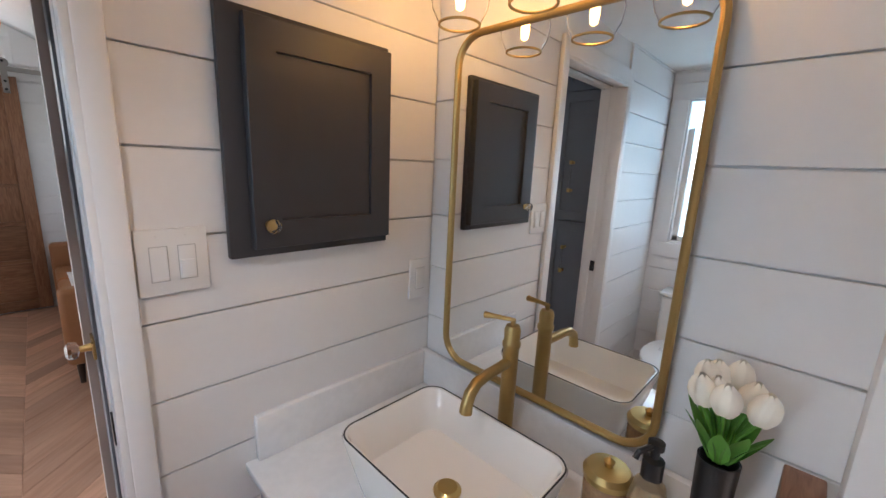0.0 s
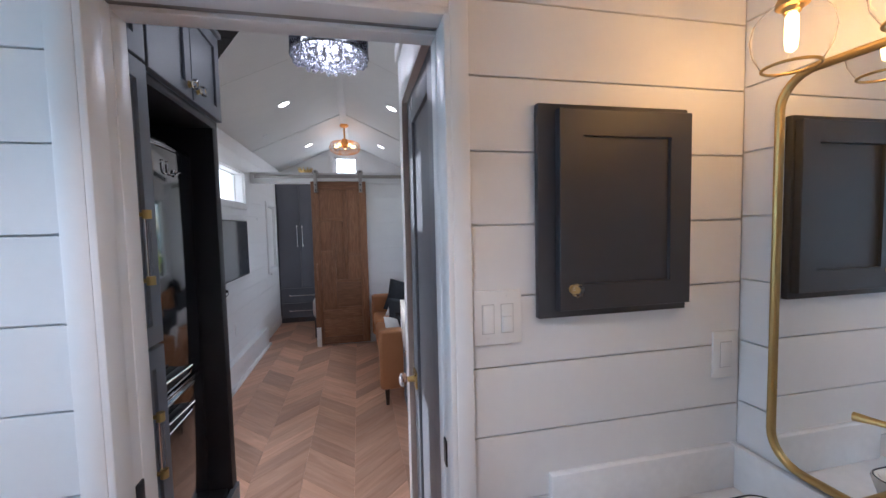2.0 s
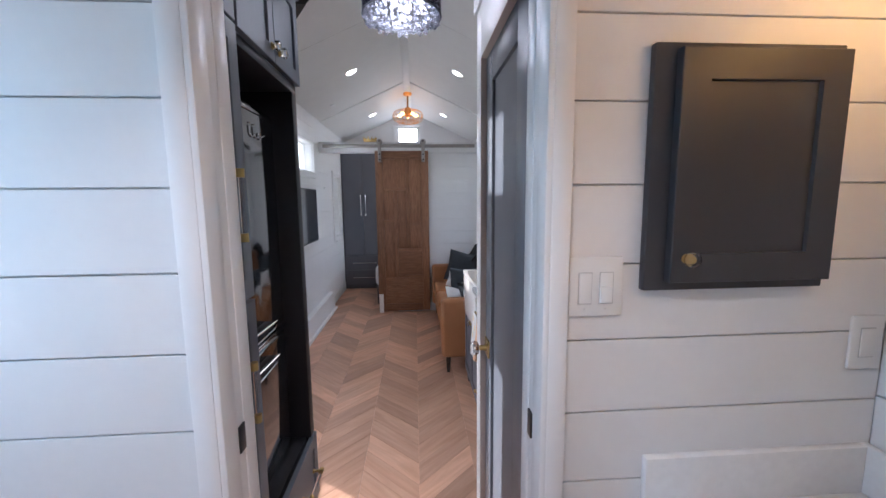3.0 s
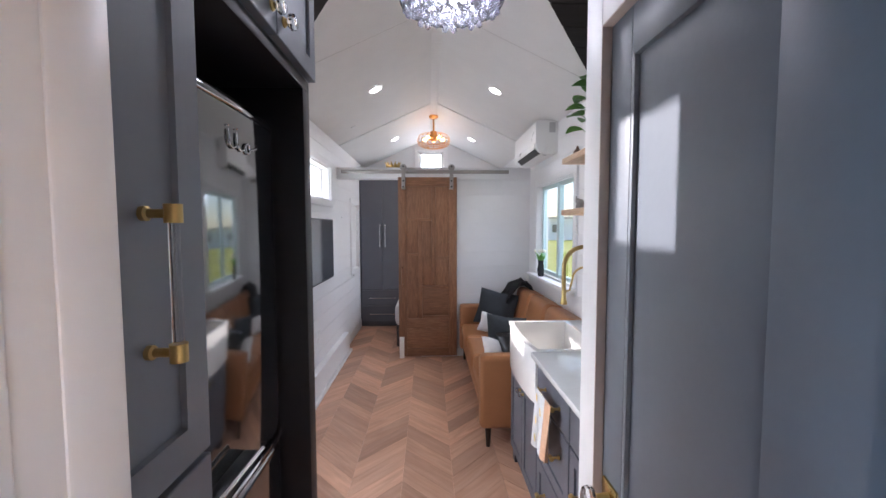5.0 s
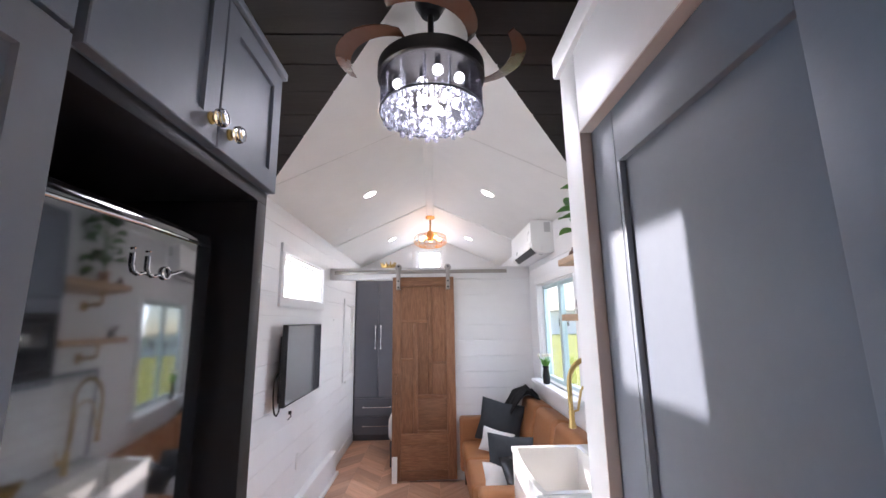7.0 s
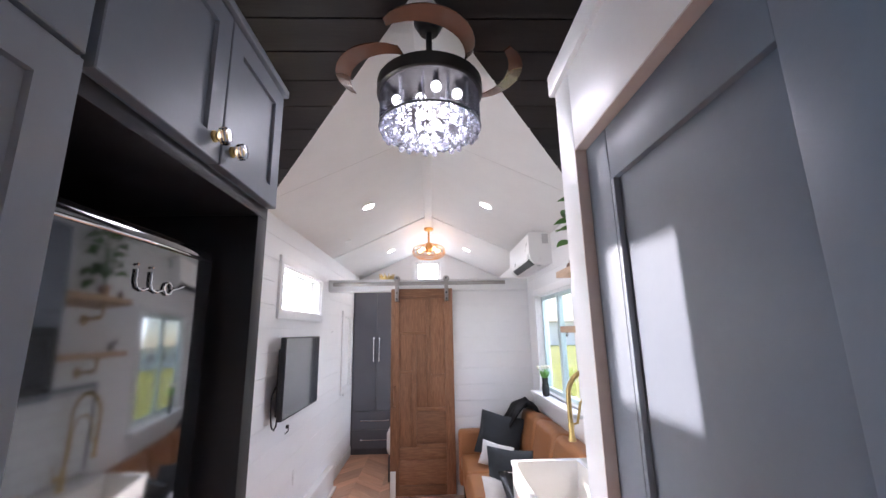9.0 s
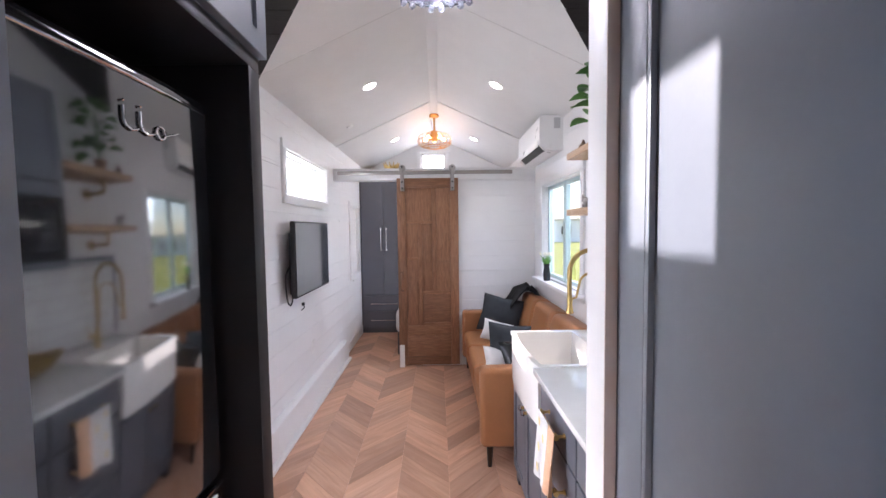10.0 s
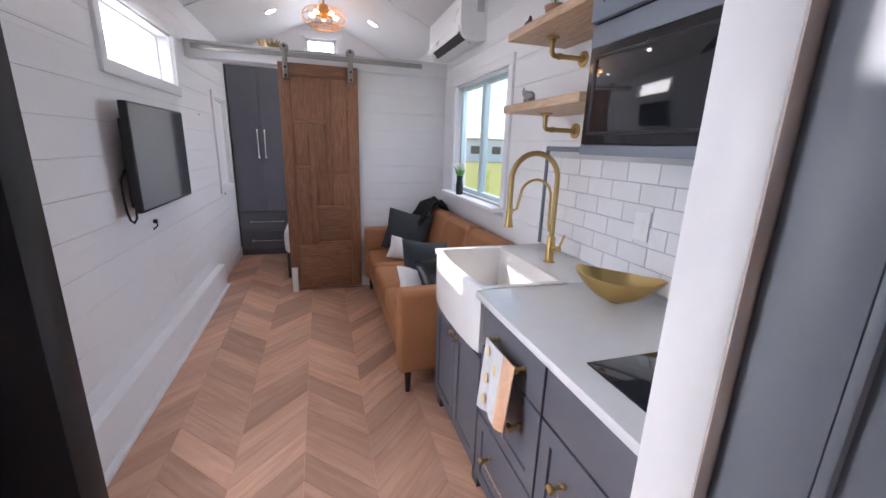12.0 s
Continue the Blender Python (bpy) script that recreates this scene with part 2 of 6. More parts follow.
def arc(centre, r, a0, a1, n, u, v):
    """Points on an arc in the plane of u and v, angles in degrees."""
    c, u, v = Vector(centre), Vector(u), Vector(v)
    return [c + u * r * math.cos(radians(a0 + (a1 - a0) * i / n)) + v * r * math.sin(radians(a0 + (a1 - a0) * i / n)) for i in range(n + 1)]


def prism(bm, poly, way):
    """A flat polygon pushed out along way."""
    way = Vector(way)
    a = [bm.verts.new(Vector(p)) for p in poly]
    b = [bm.verts.new(Vector(p) + way) for p in poly]
    bm.faces.new(a)
    bm.faces.new(b)
    for i in range(len(a)):
        j = (i + 1) % len(a)
        bm.faces.new((a[i], a[j], b[j], b[i]))


def cushion(bm, centre, size, rot=(0, 0, 0), power=2.6, n=14):
    """A stuffed pillow: thick in the middle, thin at its seams and pinched at its corners."""
    w, h, d = size
    m = pose(*centre, *rot)
    grid = {}
    for s in (1, -1):
        for i in range(n + 1):
            for j in range(n + 1):
                u, v = 2 * i / n - 1, 2 * j / n - 1
                edge = i in (0, n) or j in (0, n)
                if s < 0 and edge:
                    grid[s, i, j] = grid[1, i, j]
                    continue
                t = (max(0, 1 - abs(u) ** power) * max(0, 1 - abs(v) ** power)) ** 0.55
                pinch = 1 - 0.09 * (1 - abs(u)) * abs(v) - 0.0
                pin2 = 1 - 0.09 * (1 - abs(v)) * abs(u)
                wob = 0.06 * d * noise.noise((u * 2 + centre[0] * 9, v * 2, s))
                grid[s, i, j] = bm.verts.new(m @ Vector((u * w / 2 * pin2, v * h / 2 * pinch, s * (t * d / 2 + wob * t))))
        for i in range(n):
            for j in range(n):
                q = [grid[s, i, j], grid[s, i + 1, j], grid[s, i + 1, j + 1], grid[s, i, j + 1]]
                bm.faces.new(q if s > 0 else q[::-1])


def root_of(ob):
    while ob.parent:
        ob = ob.parent
    return ob


place = Vector((0, 0, 0))           # offset of the group of things being laid out
BASE = {}


def part(name, bm, material, parent=None, label="", angle=35):
    """Links a bmesh, built in world metres, as one mesh under a thing or part."""
    bmesh.ops.recalc_face_normals(bm, faces=bm.faces[:])
    me = bpy.data.meshes.new(name)
    bm.to_mesh(me)
    bm.free()
    me.materials.append(material)
    if angle:
        me.polygons.foreach_set("use_smooth", [True] * len(me.polygons))
        me.set_sharp_from_angle(angle=radians(angle))
    ob = new(name, me)
    if parent:
        ob.parent = parent
        me.transform(Matrix.Translation(-BASE[root_of(parent).name]))
    return tagged(ob, label)


def thing(name, at, label, category, group="", kind=""):
    ob = new(name)
    ob.location = Vector(at) + place
    BASE[ob.name] = Vector(at)
    return tagged(ob, label, category, group, kind)


def boxpart(name, a, b, material, parent=None, bev=0.003, label="", seg=2):
    bm = bmesh.new()
    box(bm, a, b, bev, seg)
    return part(name, bm, material, parent, label)


def setting(name, boxes, material, label, category, bev=0.0):
    bm = bmesh.new()
    for a, b in boxes:
        box(bm, a, b, bev)
    ob = tagged(part(name, bm, material, None), label, category, kind="structure")
    BASE[ob.name] = Vector((0, 0, 0))
    return ob


def piece(name, mesh_ob, parent, offset):
    """Another object on the same mesh, moved by offset."""
    ob = new(name, mesh_ob.data)
    ob.parent = parent
    ob.location = offset
    return ob


def cut(span, z0, z1, holes):
    """The stretches of span left at heights z0..z1 by holes (a0, a1, zlo, zhi)."""
    left = [span]
    for a0, a1, lo, hi in holes:
        if z1 <= lo + 1e-6 or z0 >= hi - 1e-6:
            continue
        nxt = []
        for s0, s1 in left:
            if a1 <= s0 or a0 >= s1:
                nxt.append((s0, s1))
                continue
            if a0 - s0 > 0.01:
                nxt.append((s0, a0))
            if s1 - a1 > 0.01:
                nxt.append((a1, s1))
        left = nxt
    return left


def boards(parent, plane, at, span, z0, z1, pitch, seam, holes=(), thick=0.012, gap=0.0035):
    """Horizontal boards on a wall: plane "x" or "y" at that place; thick is towards the wall's core (signed)."""
    k = math.floor((z0 - seam) / pitch)
    z = seam + k * pitch
    while z < z1:
        lo, hi = max(z, z0), min(z + pitch - gap, z1)
        cuts = sorted({lo, hi} | {q for h in holes for q in h[2:] if lo < q < hi})
        if hi - lo > 0.01:
            for c0, c1 in zip(cuts, cuts[1:]):
                for s0, s1 in cut(span, c0, c1, holes):
                    if plane == "y":
                        boxpart("board", (s0, at, c0), (s1, at + thick, c1), WHITE, parent, 0.0012, seg=1)
                    else:
                        boxpart("board", (at, s0, c0), (at + thick, s1, c1), WHITE, parent, 0.0012, seg=1)
        z += pitch


def wall_pieces(plane, at, core, span, z0, z1, holes):
    """Boxes of a wall with holes cut through."""
    out = []
    levels = sorted({z0, z1} | {q for h in holes for q in h[2:] if z0 < q < z1})
    for lo, hi in zip(levels, levels[1:]):
        for s0, s1 in cut(span, lo, hi, holes):
            out.append(((s0, at, lo), (s1, at + core, hi)) if plane == "y" else ((at, s0, lo), (at + core, s1, hi)))
    return out


# ---- setting ----
tagged(setting("ground", [((-400, -400, -1.0), (400, 400, -0.7))], GRASS, "flat mown green field around the house", "ground"))
floor = setting("floor", [((XW - 0.1, YBACK, -0.12), (XE + 0.1, YEND, -0.004))], OAK, "warm oak floor laid in chevrons of short planks", "floor")

PITCH, SEAM = 0.1655, 1.5
BPITCH, BSEAM = 0.1605, 1.506      # boards in the bathroom
DOOR_L, DOOR_R, DOOR_T = -0.225, 0.434, 1.95
BY = -0.07                         # bathroom face of the wall with the doorway
wall_bath = setting("wall_bathroom", wall_pieces("y", BY + 0.012, 0.098, (XW - 0.1, XE + 0.1), 0, 2.5, [(DOOR_L, DOOR_R, -1, DOOR_T)]), WHITE, "white shiplap bathroom wall with a doorway", "wall")
boards(wall_bath, "y", BY, (DOOR_R + 0.04, XE), 0.0, 2.16, BPITCH, BSEAM - BPITCH)
boards(wall_bath, "y", BY, (XW, DOOR_L - 0.045), 0.0, 2.16, BPITCH, BSEAM - BPITCH)

EW = (2.86, 3.93, 1.03, 1.955)      # east window
WW = (2.885, 3.945, 1.80, 2.145)      # west window
BW = (-0.72, -0.18, 1.05, 1.98)      # bathroom window
DW = (1.35, 1.682, 2.418, 2.73)      # small window in the west gable of the cross roof
BL = (5.03, 5.50, 0.94, 1.84)        # bedroom window, west
ENTRY = (0.945, 1.76, -0.2, 2.02)    # entry door, west
BE = (4.8, 5.8, 1.0, 1.95)         # added bedroom window, east, out of view
wall_east = setting("wall_east", wall_pieces("x", XE + 0.012, 0.1, (YBACK, YEND), -0.1, 2.5, [EW, BE]), WHITE, "white shiplap side wall with a wide window", "wall")
boards(wall_east, "x", XE, (YBACK, BY), 0.0, 2.16, BPITCH, BSEAM - BPITCH + 0.008)
boards(wall_east, "x", XE, (0.735, YP), 0.0, 2.49, PITCH, SEAM - 0.02, [EW], gap=0.0018)
wall_west = setting("wall_west", wall_pieces("x", XW - 0.012, -0.1, (YBACK, YEND), -0.1, 2.47, [WW, BW, BL, ENTRY, DW]), WHITE, "white shiplap side wall with a high window", "wall")
boards(wall_west, "x", XW, (0.945, YEND), 0.0, 2.47, PITCH, SEAM, [WW, BL, ENTRY, DW], thick=-0.012, gap=0.0018)
boards(wall_west, "x", XW, (YBACK, BY), 0.0, 2.16, BPITCH, BSEAM - BPITCH, [BW], thick=-0.012)
wall_back = setting("wall_bathroom_end", [((XW - 0.1, YBACK - 0.1, 0), (XE + 0.1, YBACK, 2.5))], WHITE, "plain white end wall of the bathroom", "wall")

# gable triangles of the cross roof
for side, xw in (("west", XW - 0.06), ("east", XE + 0.06)):
    bm = bmesh.new()
    half = HW * VAL + 0.06
    if side == "west":
        y0, y1, z0, z1 = DW
        top = lambda y: ZR - abs(y - YC) * SLOPE / VAL
        prism(bm, [(xw, YC - half, 2.43), (xw, y0, 2.43), (xw, y0, top(y0)), (xw, YC, ZR), (xw, YC - half, 2.43 + 0.001)], (-0.03, 0, 0))
        prism(bm, [(xw, y1, 2.43), (xw, YC + half, 2.43), (xw, y1, top(y1))], (-0.03, 0, 0))
        prism(bm, [(xw, y0, 2.42), (xw, y1, 2.42), (xw, y1, z0), (xw, y0, z0)], (-0.03, 0, 0))
        prism(bm, [(xw, y0, z1), (xw, y1, z1), (xw, y1, max(z1 + 0.005, top(y1))), (xw, y0, top(y0))], (-0.03, 0, 0))
    else:
        prism(bm, [(xw, YC - half, 2.45), (xw, YC + half, 2.45), (xw, YC, ZR)], (0.1, 0, 0))
    tagged(part("wall_gable_" + side, bm, WHITE, None), "white triangular gable wall under the cross roof", "wall", kind="structure")

# partition at the sliding door, open above
OPEN_R = -0.07
partition = setting("wall_partition", [((OPEN_R, YP + 0.012, 0), (XE, YP + 0.1, 2.185)), ((XW, YP + 0.012, 2.07), (OPEN_R, YP + 0.1, 2.185))], WHITE, "low white partition with an opening beside the sliding door", "wall")
boards(partition, "y", YP, (OPEN_R, XE), 0.0, 2.07, PITCH, 1.562, gap=0.0018)
boxpart("header_board", (XW, YP - 0.022, 2.07), (XE, YP + 0.012, 2.185), TRIM, partition)
boxpart("cap_board", (XW, YP - 0.03, 2.185), (XE, YP + 0.13, 2.20), TRIM, partition)

# end wall with its gable window
GW = (-0.14, 0.27, 2.41, 2.75)
wall_end = setting("wall_end", wall_pieces("y", YEND, 0.1, (XW - 0.1, XE + 0.1), 0, 2.98, [GW]), WHITE, "white gable end wall with a small high window", "wall")

# ceilings
def roof_slab(name, polys, material, label, thick=0.08):
    bm = bmesh.new()
    for p in polys:
        prism(bm, p, (0, 0, thick))
    return tagged(part(name, bm, material, None, angle=20), label, "ceiling", kind="structure")


def zmain(d):
    return ZR - abs(d) * SLOPE


OUT = HW + 0.12
polys = []
for s in (-1, 1):
    d, yv = OUT * s, OUT * VAL
    polys.append([(RX, YC, ZR), (RX, YEND + 0.1, ZR), (RX + d, YEND + 0.1, zmain(d)), (RX + d, YC + yv, zmain(d))])
    polys.append([(RX, YC, ZR), (RX + d, YC - yv, zmain(d)), (RX + d, YC - yv - 0.02, zmain(d)), (RX, YC - yv - 0.02, ZR)])
roof_slab("ceiling", polys, CEIL, "white vaulted ceiling of smooth painted panels")
boxpart("ridge_board", (RX - 0.04, YC + 0.06, ZR - 0.022), (RX + 0.04, YEND, ZR + 0.01), CEIL, None)
tagged(bpy.data.objects["ridge_board"], "flat white board along the ridge of the ceiling", "trim", kind="structure")

# added lip that imitates the ceiling's soft change of shade past the partition
bm = bmesh.new()
for s in (-1, 1):
    prism(bm, [(RX + s * 0.04, 4.40, zmain(0.04)), (RX + s * 1.13, 4.40, zmain(1.13)), (RX + s * 1.13, 4.40, zmain(1.13) - 0.010), (RX + s * 0.04, 4.40, zmain(0.04) - 0.010)], (0, 0.03, 0))
tagged(part("trim_ceiling", bm, CEIL, None), "thin white lip added to mark a soft change of shade on the ceiling", "trim", kind="structure")
bm = bmesh.new()
for s in (-1, 1):
    for y in (2.42, 3.62):
        x0 = max(0.045, (y - YC) / VAL - 1.0)
        prism(bm, [(RX + s * x0, y, zmain(x0)), (RX + s * 1.1, y, zmain(1.1)), (RX + s * 1.1, y, zmain(1.1) - 0.002), (RX + s * x0, y, zmain(x0) - 0.002)], (0, 0.003, 0))
tagged(part("trim_ceiling_joint", bm, JOINT, None), "fine joints between the ceiling panels", "trim", kind="structure")

polys = []
step = 0.135
for s in (-1, 1):
    for end in (-1, 1):
        d = 0.0
        while d < OUT * VAL:
            e = min(d + step - 0.006, OUT * VAL - 0.001)
            zd, ze_ = ZR - d * SLOPE / VAL, ZR - e * SLOPE / VAL
            polys.append([(RX + s * (d / VAL - 0.004), YC + end * d, zd), (RX + s * 1.22, YC + end * d, zd), (RX + s * 1.22, YC + end * e, ze_), (RX + s * (e / VAL - 0.004), YC + end * e, ze_)])
            d += step
for s in (-1, 1):
    for end in (-1, 1):
        polys.append([(RX, YC, ZR + 0.025), (RX + s * 1.22, YC, ZR + 0.025), (RX + s * 1.22, YC + end * 1.22 * VAL, ZR + 0.025 - 1.22 * SLOPE)])
roof_slab("ceiling_cross", polys, BLACKWOOD, "black stained plank ceiling of the cross gable", 0.03)
setting("ceiling_bathroom", [((XW - 0.1, YBACK, 2.16), (XE + 0.1, BY + 0.012, 2.2))], CEIL, "flat white bathroom ceiling", "ceiling")
setting("roof_bathroom", [((XW - 0.15, YBACK - 0.1, 2.5), (XE + 0.15, 0.1, 2.6))], INNER, "roof deck above the bathroom", "roof")

# ---- trim of doors and windows ----
# white sash with the teal tint of light through the glass put into its colour
TEAL = mat("teal_light_tinted_vinyl", (0.55, 0.68, 0.68), 0.35, var=0.03)

def window(name, plane, at, hole, into, label, bars=1, proud=0.018, c=0.065, sash=None, deep=0.0, f=0.045):
    """A window in the hole (a0, a1, z0, z1) of a wall whose room face is at; into is the way out (signed)."""
    a0, a1, z0, z1 = hole
    w = thing(name, (at, (a0 + a1) / 2, z0) if plane == "x" else ((a0 + a1) / 2, at, z0), label, "window", kind="structure")

    def bx(nm, p0, p1, q0, q1, r0, r1, m, parent=w, bev=0.003):
        if plane == "x":
            return boxpart(nm, (at + p0, q0, r0), (at + p1, q1, r1), m, parent, bev)
        return boxpart(nm, (q0, at + p0, r0), (q1, at + p1, r1), m, parent, bev)
    s = 1 if into > 0 else -1
    sash = sash or PLASTIC
    for q0, q1, r0, r1 in ((a0 - c, a1 + c, z1, z1 + c), (a0 - c, a1 + c, z0 - c, z0), (a0 - c, a0, z0, z1), (a1, a1 + c, z0, z1)):
        bx("casing", -s * proud, s * 0.004, q0, q1, r0, r1, TRIM)
    for q0, q1, r0, r1 in ((a0, a1, z1 - 0.012, z1), (a0, a1, z0, z0 + 0.012), (a0, a0 + 0.012, z0, z1), (a1 - 0.012, a1, z0, z1)):
        bx("jamb", 0, s * (0.11 + deep), q0, q1, r0, r1, TRIM)
    for q0, q1, r0, r1 in ((a0, a1, z1 - f, z1), (a0, a1, z0, z0 + f), (a0, a0 + f, z0, z1), (a1 - f, a1, z0, z1)):
        bx("sash", s * (0.045 + deep), s * (0.085 + deep), q0, q1, r0, r1, sash)
    for k in range(bars):
        mid = a0 + (a1 - a0) * (k + 1) / (bars + 1)
        bx("mullion", s * (0.04 + deep), s * (0.09 + deep), mid - 0.03, mid + 0.03, z0, z1, sash)
    for k in range(bars + 1):
        p0 = a0 + (a1 - a0) * k / (bars + 1)
        p1 = a0 + (a1 - a0) * (k + 1) / (bars + 1)
        g = bx("pane", s * (0.062 + deep), s * (0.066 + deep), p0 + 0.01, p1 - 0.01, z0 + 0.01, z1 - 0.01, GLASS, bev=0)
        g.visible_shadow = False
    return w


we = window("window_east", "x", XE, EW, 1, "white sliding window over the sofa with a field outside", sash=TEAL)
boxpart("sill", (XE - 0.10, EW[0] - 0.07, EW[2] - 0.03), (XE + 0.05, EW[1] + 0.07, EW[2]), TRIM, we)
window("window_west", "x", XW, WW, -1, "wide high white-framed window above the television", 0, 0.02, deep=0.035, f=0.022)
window("window_bathroom", "x", XW, BW, -1, "tall narrow white-framed bathroom window", 0, c=0.10)
window("window_gable", "y", YEND, GW, 1, "small square window high in the end gable", 0)
dw = thing("window_dormer", (XW - 0.06, 1.5, DW[2]), "small fixed pane in the cross gable", "window", kind="structure")
g = boxpart("pane", (XW - 0.078, DW[0], DW[2]), (XW - 0.074, DW[1], DW[3]), GLASS, dw, 0)
g.visible_shadow = False
window("window_bedroom_west", "x", XW, BL, -1, "white-framed bedroom window beside the wardrobe", 0)
bl = thing("window_blind", (XW - 0.02, 5.265, 1.8), "white blind drawn down over the bedroom window", "blind")
for k in range(13):
    bm = bmesh.new()
    box(bm, (-0.002, -0.215, -0.035), (0.002, 0.215, 0.035), 0.001, m=pose(XW - 0.02, 5.265, 0.99 + 0.0655 * k, 0, 2, 0))
    part("slat", bm, TRIM, bl)
# unseen window, added so that more light reaches the bedroom
window("window_bedroom_added", "x", XE, BE, 1, "unseen white window added to brighten the bedroom", 0)

# bathroom doorway: casing and pocket-door jambs
door_trim = thing("door_bathroom", (0, BY, 0), "white-painted doorway trim with pocket door slots", "doorway", kind="structure")
boxpart("casing", (DOOR_R, BY - 0.02, 0), (DOOR_R + 0.04, BY, DOOR_T + 0.07), TRIM, door_trim, 0.004)
boxpart("casing", (DOOR_L - 0.045, BY - 0.02, 0), (DOOR_L, BY, DOOR_T + 0.07), TRIM, door_trim, 0.004)
boxpart("casing", (DOOR_L, BY - 0.02, DOOR_T), (DOOR_R, BY, DOOR_T + 0.07), TRIM, door_trim, 0.004)
for x0, x1 in ((DOOR_R - 0.012, DOOR_R + 0.003), (DOOR_L - 0.003, DOOR_L + 0.012)):
    boxpart("jamb", (x0, BY - 0.018, 0), (x1, BY + 0.04, DOOR_T), TRIM, door_trim)
    boxpart("jamb", (x0, BY + 0.072, 0), (x1, BY + 0.125, DOOR_T), TRIM, door_trim)
    boxpart("pocket_slot", (x0 + 0.002, BY + 0.04, 0), (x1 - 0.002, BY + 0.072, DOOR_T), TRIM, door_trim, 0)
    boxpart("strike_plate", (x0 - 0.002, BY + 0.044, 0.94), (x1 + 0.002, BY + 0.07, 1.0), BLACK, door_trim, 0.001)
boxpart("head_jamb", (DOOR_L, BY - 0.018, DOOR_T - 0.015), (DOOR_R, BY + 0.04, DOOR_T + 0.002), TRIM, door_trim)
boxpart("head_jamb", (DOOR_L, BY + 0.072, DOOR_T - 0.015), (DOOR_R, BY + 0.125, DOOR_T + 0.002), TRIM, door_trim)
boxpart("door_track", (DOOR_L, BY + 0.042, DOOR_T - 0.006), (DOOR_R, BY + 0.07, DOOR_T + 0.006), STEEL, door_trim, 0.001)

# raised wheel-arch box along the west wall
wb = setting("trim_west_box", [((XW, 0.945, 0), (-0.955, 4.53, 0.235))], TRIM, "long white boxed-in ledge along the wall", "trim", 0.004)
boxpart("baseboard", (-0.955, 0.945, 0), (-0.925, 4.535, 0.03), TRIM, wb)
setting("baseboard", [((XW, 4.53, 0), (XW + 0.014, 5.69, 0.12)), ((OPEN_R, YP - 0.014, 0), (XE, YP, 0.1))], TRIM, "white painted baseboard", "baseboard", 0.002)


# ---- cabinet fronts ----
def shaker(parent, name, plane, at, a0, a1, z0, z1, out, material, rail=0.055, depth=0.02, rec=0.008):
    """A framed panel door whose front is at; out is the way it faces (signed). One mesh: a slab with a sunk panel."""
    bm = bmesh.new()

    def pt(p, q, r):
        return bm.verts.new((at - out * p, q, r) if plane == "x" else (q, at - out * p, r))

    def ring(p, d):
        return [pt(p, a0 + d, z0 + d), pt(p, a1 - d, z0 + d), pt(p, a1 - d, z1 - d), pt(p, a0 + d, z1 - d)]
    e = 0.0018
    rings = [ring(depth, 0), ring(e, 0), ring(0, e), ring(0, rail), ring(rec, rail + 0.0015)]
    for lo, hi in zip(rings, rings[1:]):
        for i in range(4):
            j = (i + 1) % 4
            bm.faces.new((lo[i], lo[j], hi[j], hi[i]))
    bm.faces.new(rings[0])
    bm.faces.new(rings[-1])
    return part(name, bm, material, parent, angle=20)


def bar_handle(parent, p, q, out, r=0.0065, stand=0.034, steel=False):
    """Clear acrylic bar from p to q with brass ends, standing off along out."""
    p, q, out = Vector(p), Vector(q), Vector(out)
    along = (q - p).normalized()
    bm = bmesh.new()
    tube(bm, [p + out * stand + along * 0.006, q + out * stand - along * 0.006], r, 12)
    h = part("handle", bm, CHROME if steel else ACRYL, parent, "slim steel bar handle" if steel else "clear acrylic bar handle with brass ends")
    for e, s in ((p, 1), (q, -1)):
        bm = bmesh.new()
        tube(bm, [e - out * 0.002, e + out * 0.004, e + out * 0.006, e + out * (stand - r - 0.001)], [0.009, 0.009, 0.0055, 0.0055], 12)
        tube(bm, [e + out * stand - along * 0.011, e + out * stand + along * 0.011], r + 0.0035, 14)
        part("handle_end", bm, CHROME if steel else GOLD, h)


def glass_knob(parent, p, out, r=0.015):
    p, out = Vector(p), Vector(out).normalized()
    m = out.to_track_quat("Z", "Y").to_matrix().to_4x4()
    m.translation = p
    bm = bmesh.new()
    lathe(bm, [(r * 0.75, 0.012), (r, 0.016), (r, 0.024), (r * 0.8, 0.029), (r * 0.3, 0.030)], (0, 0, 0), steps=10, m=m)
    k = part("knob", bm, ACRYL, parent, "clear faceted knob on a brass base", angle=15)
    bm = bmesh.new()
    lathe(bm, [(r * 0.65, -0.001), (r * 0.65, 0.003), (r * 0.4, 0.006), (r * 0.5, 0.013)], (0, 0, 0), steps=14, m=m)
    part("knob_base", bm, GOLD, k)


# tall pantry beside the doorway, fridge housing and the cabinet above
XF = -0.324
pantry = thing("pantry_cabinet", (-0.68, 0.2, 0), "tall slate-grey pantry cabinet with two framed doors", "cabinet")
boxpart("body", (XW, 0.058, 0.0), (XF - 0.004, 0.333, 2.30), CAB, pantry)
for z0, z1, hz in ((0.10, 1.193, (0.885, 1.035)), (1.203, 1.955, (1.385, 1.55)), (1.963, 2.295, None)):
    d = shaker(pantry, "door", "x", XF + 0.018, 0.075, 0.331, z0, z1, 1, CAB, 0.053)
    if hz:
        bar_handle(d, (XF + 0.018, 0.212, hz[0]), (XF + 0.018, 0.212, hz[1]), (1, 0, 0))

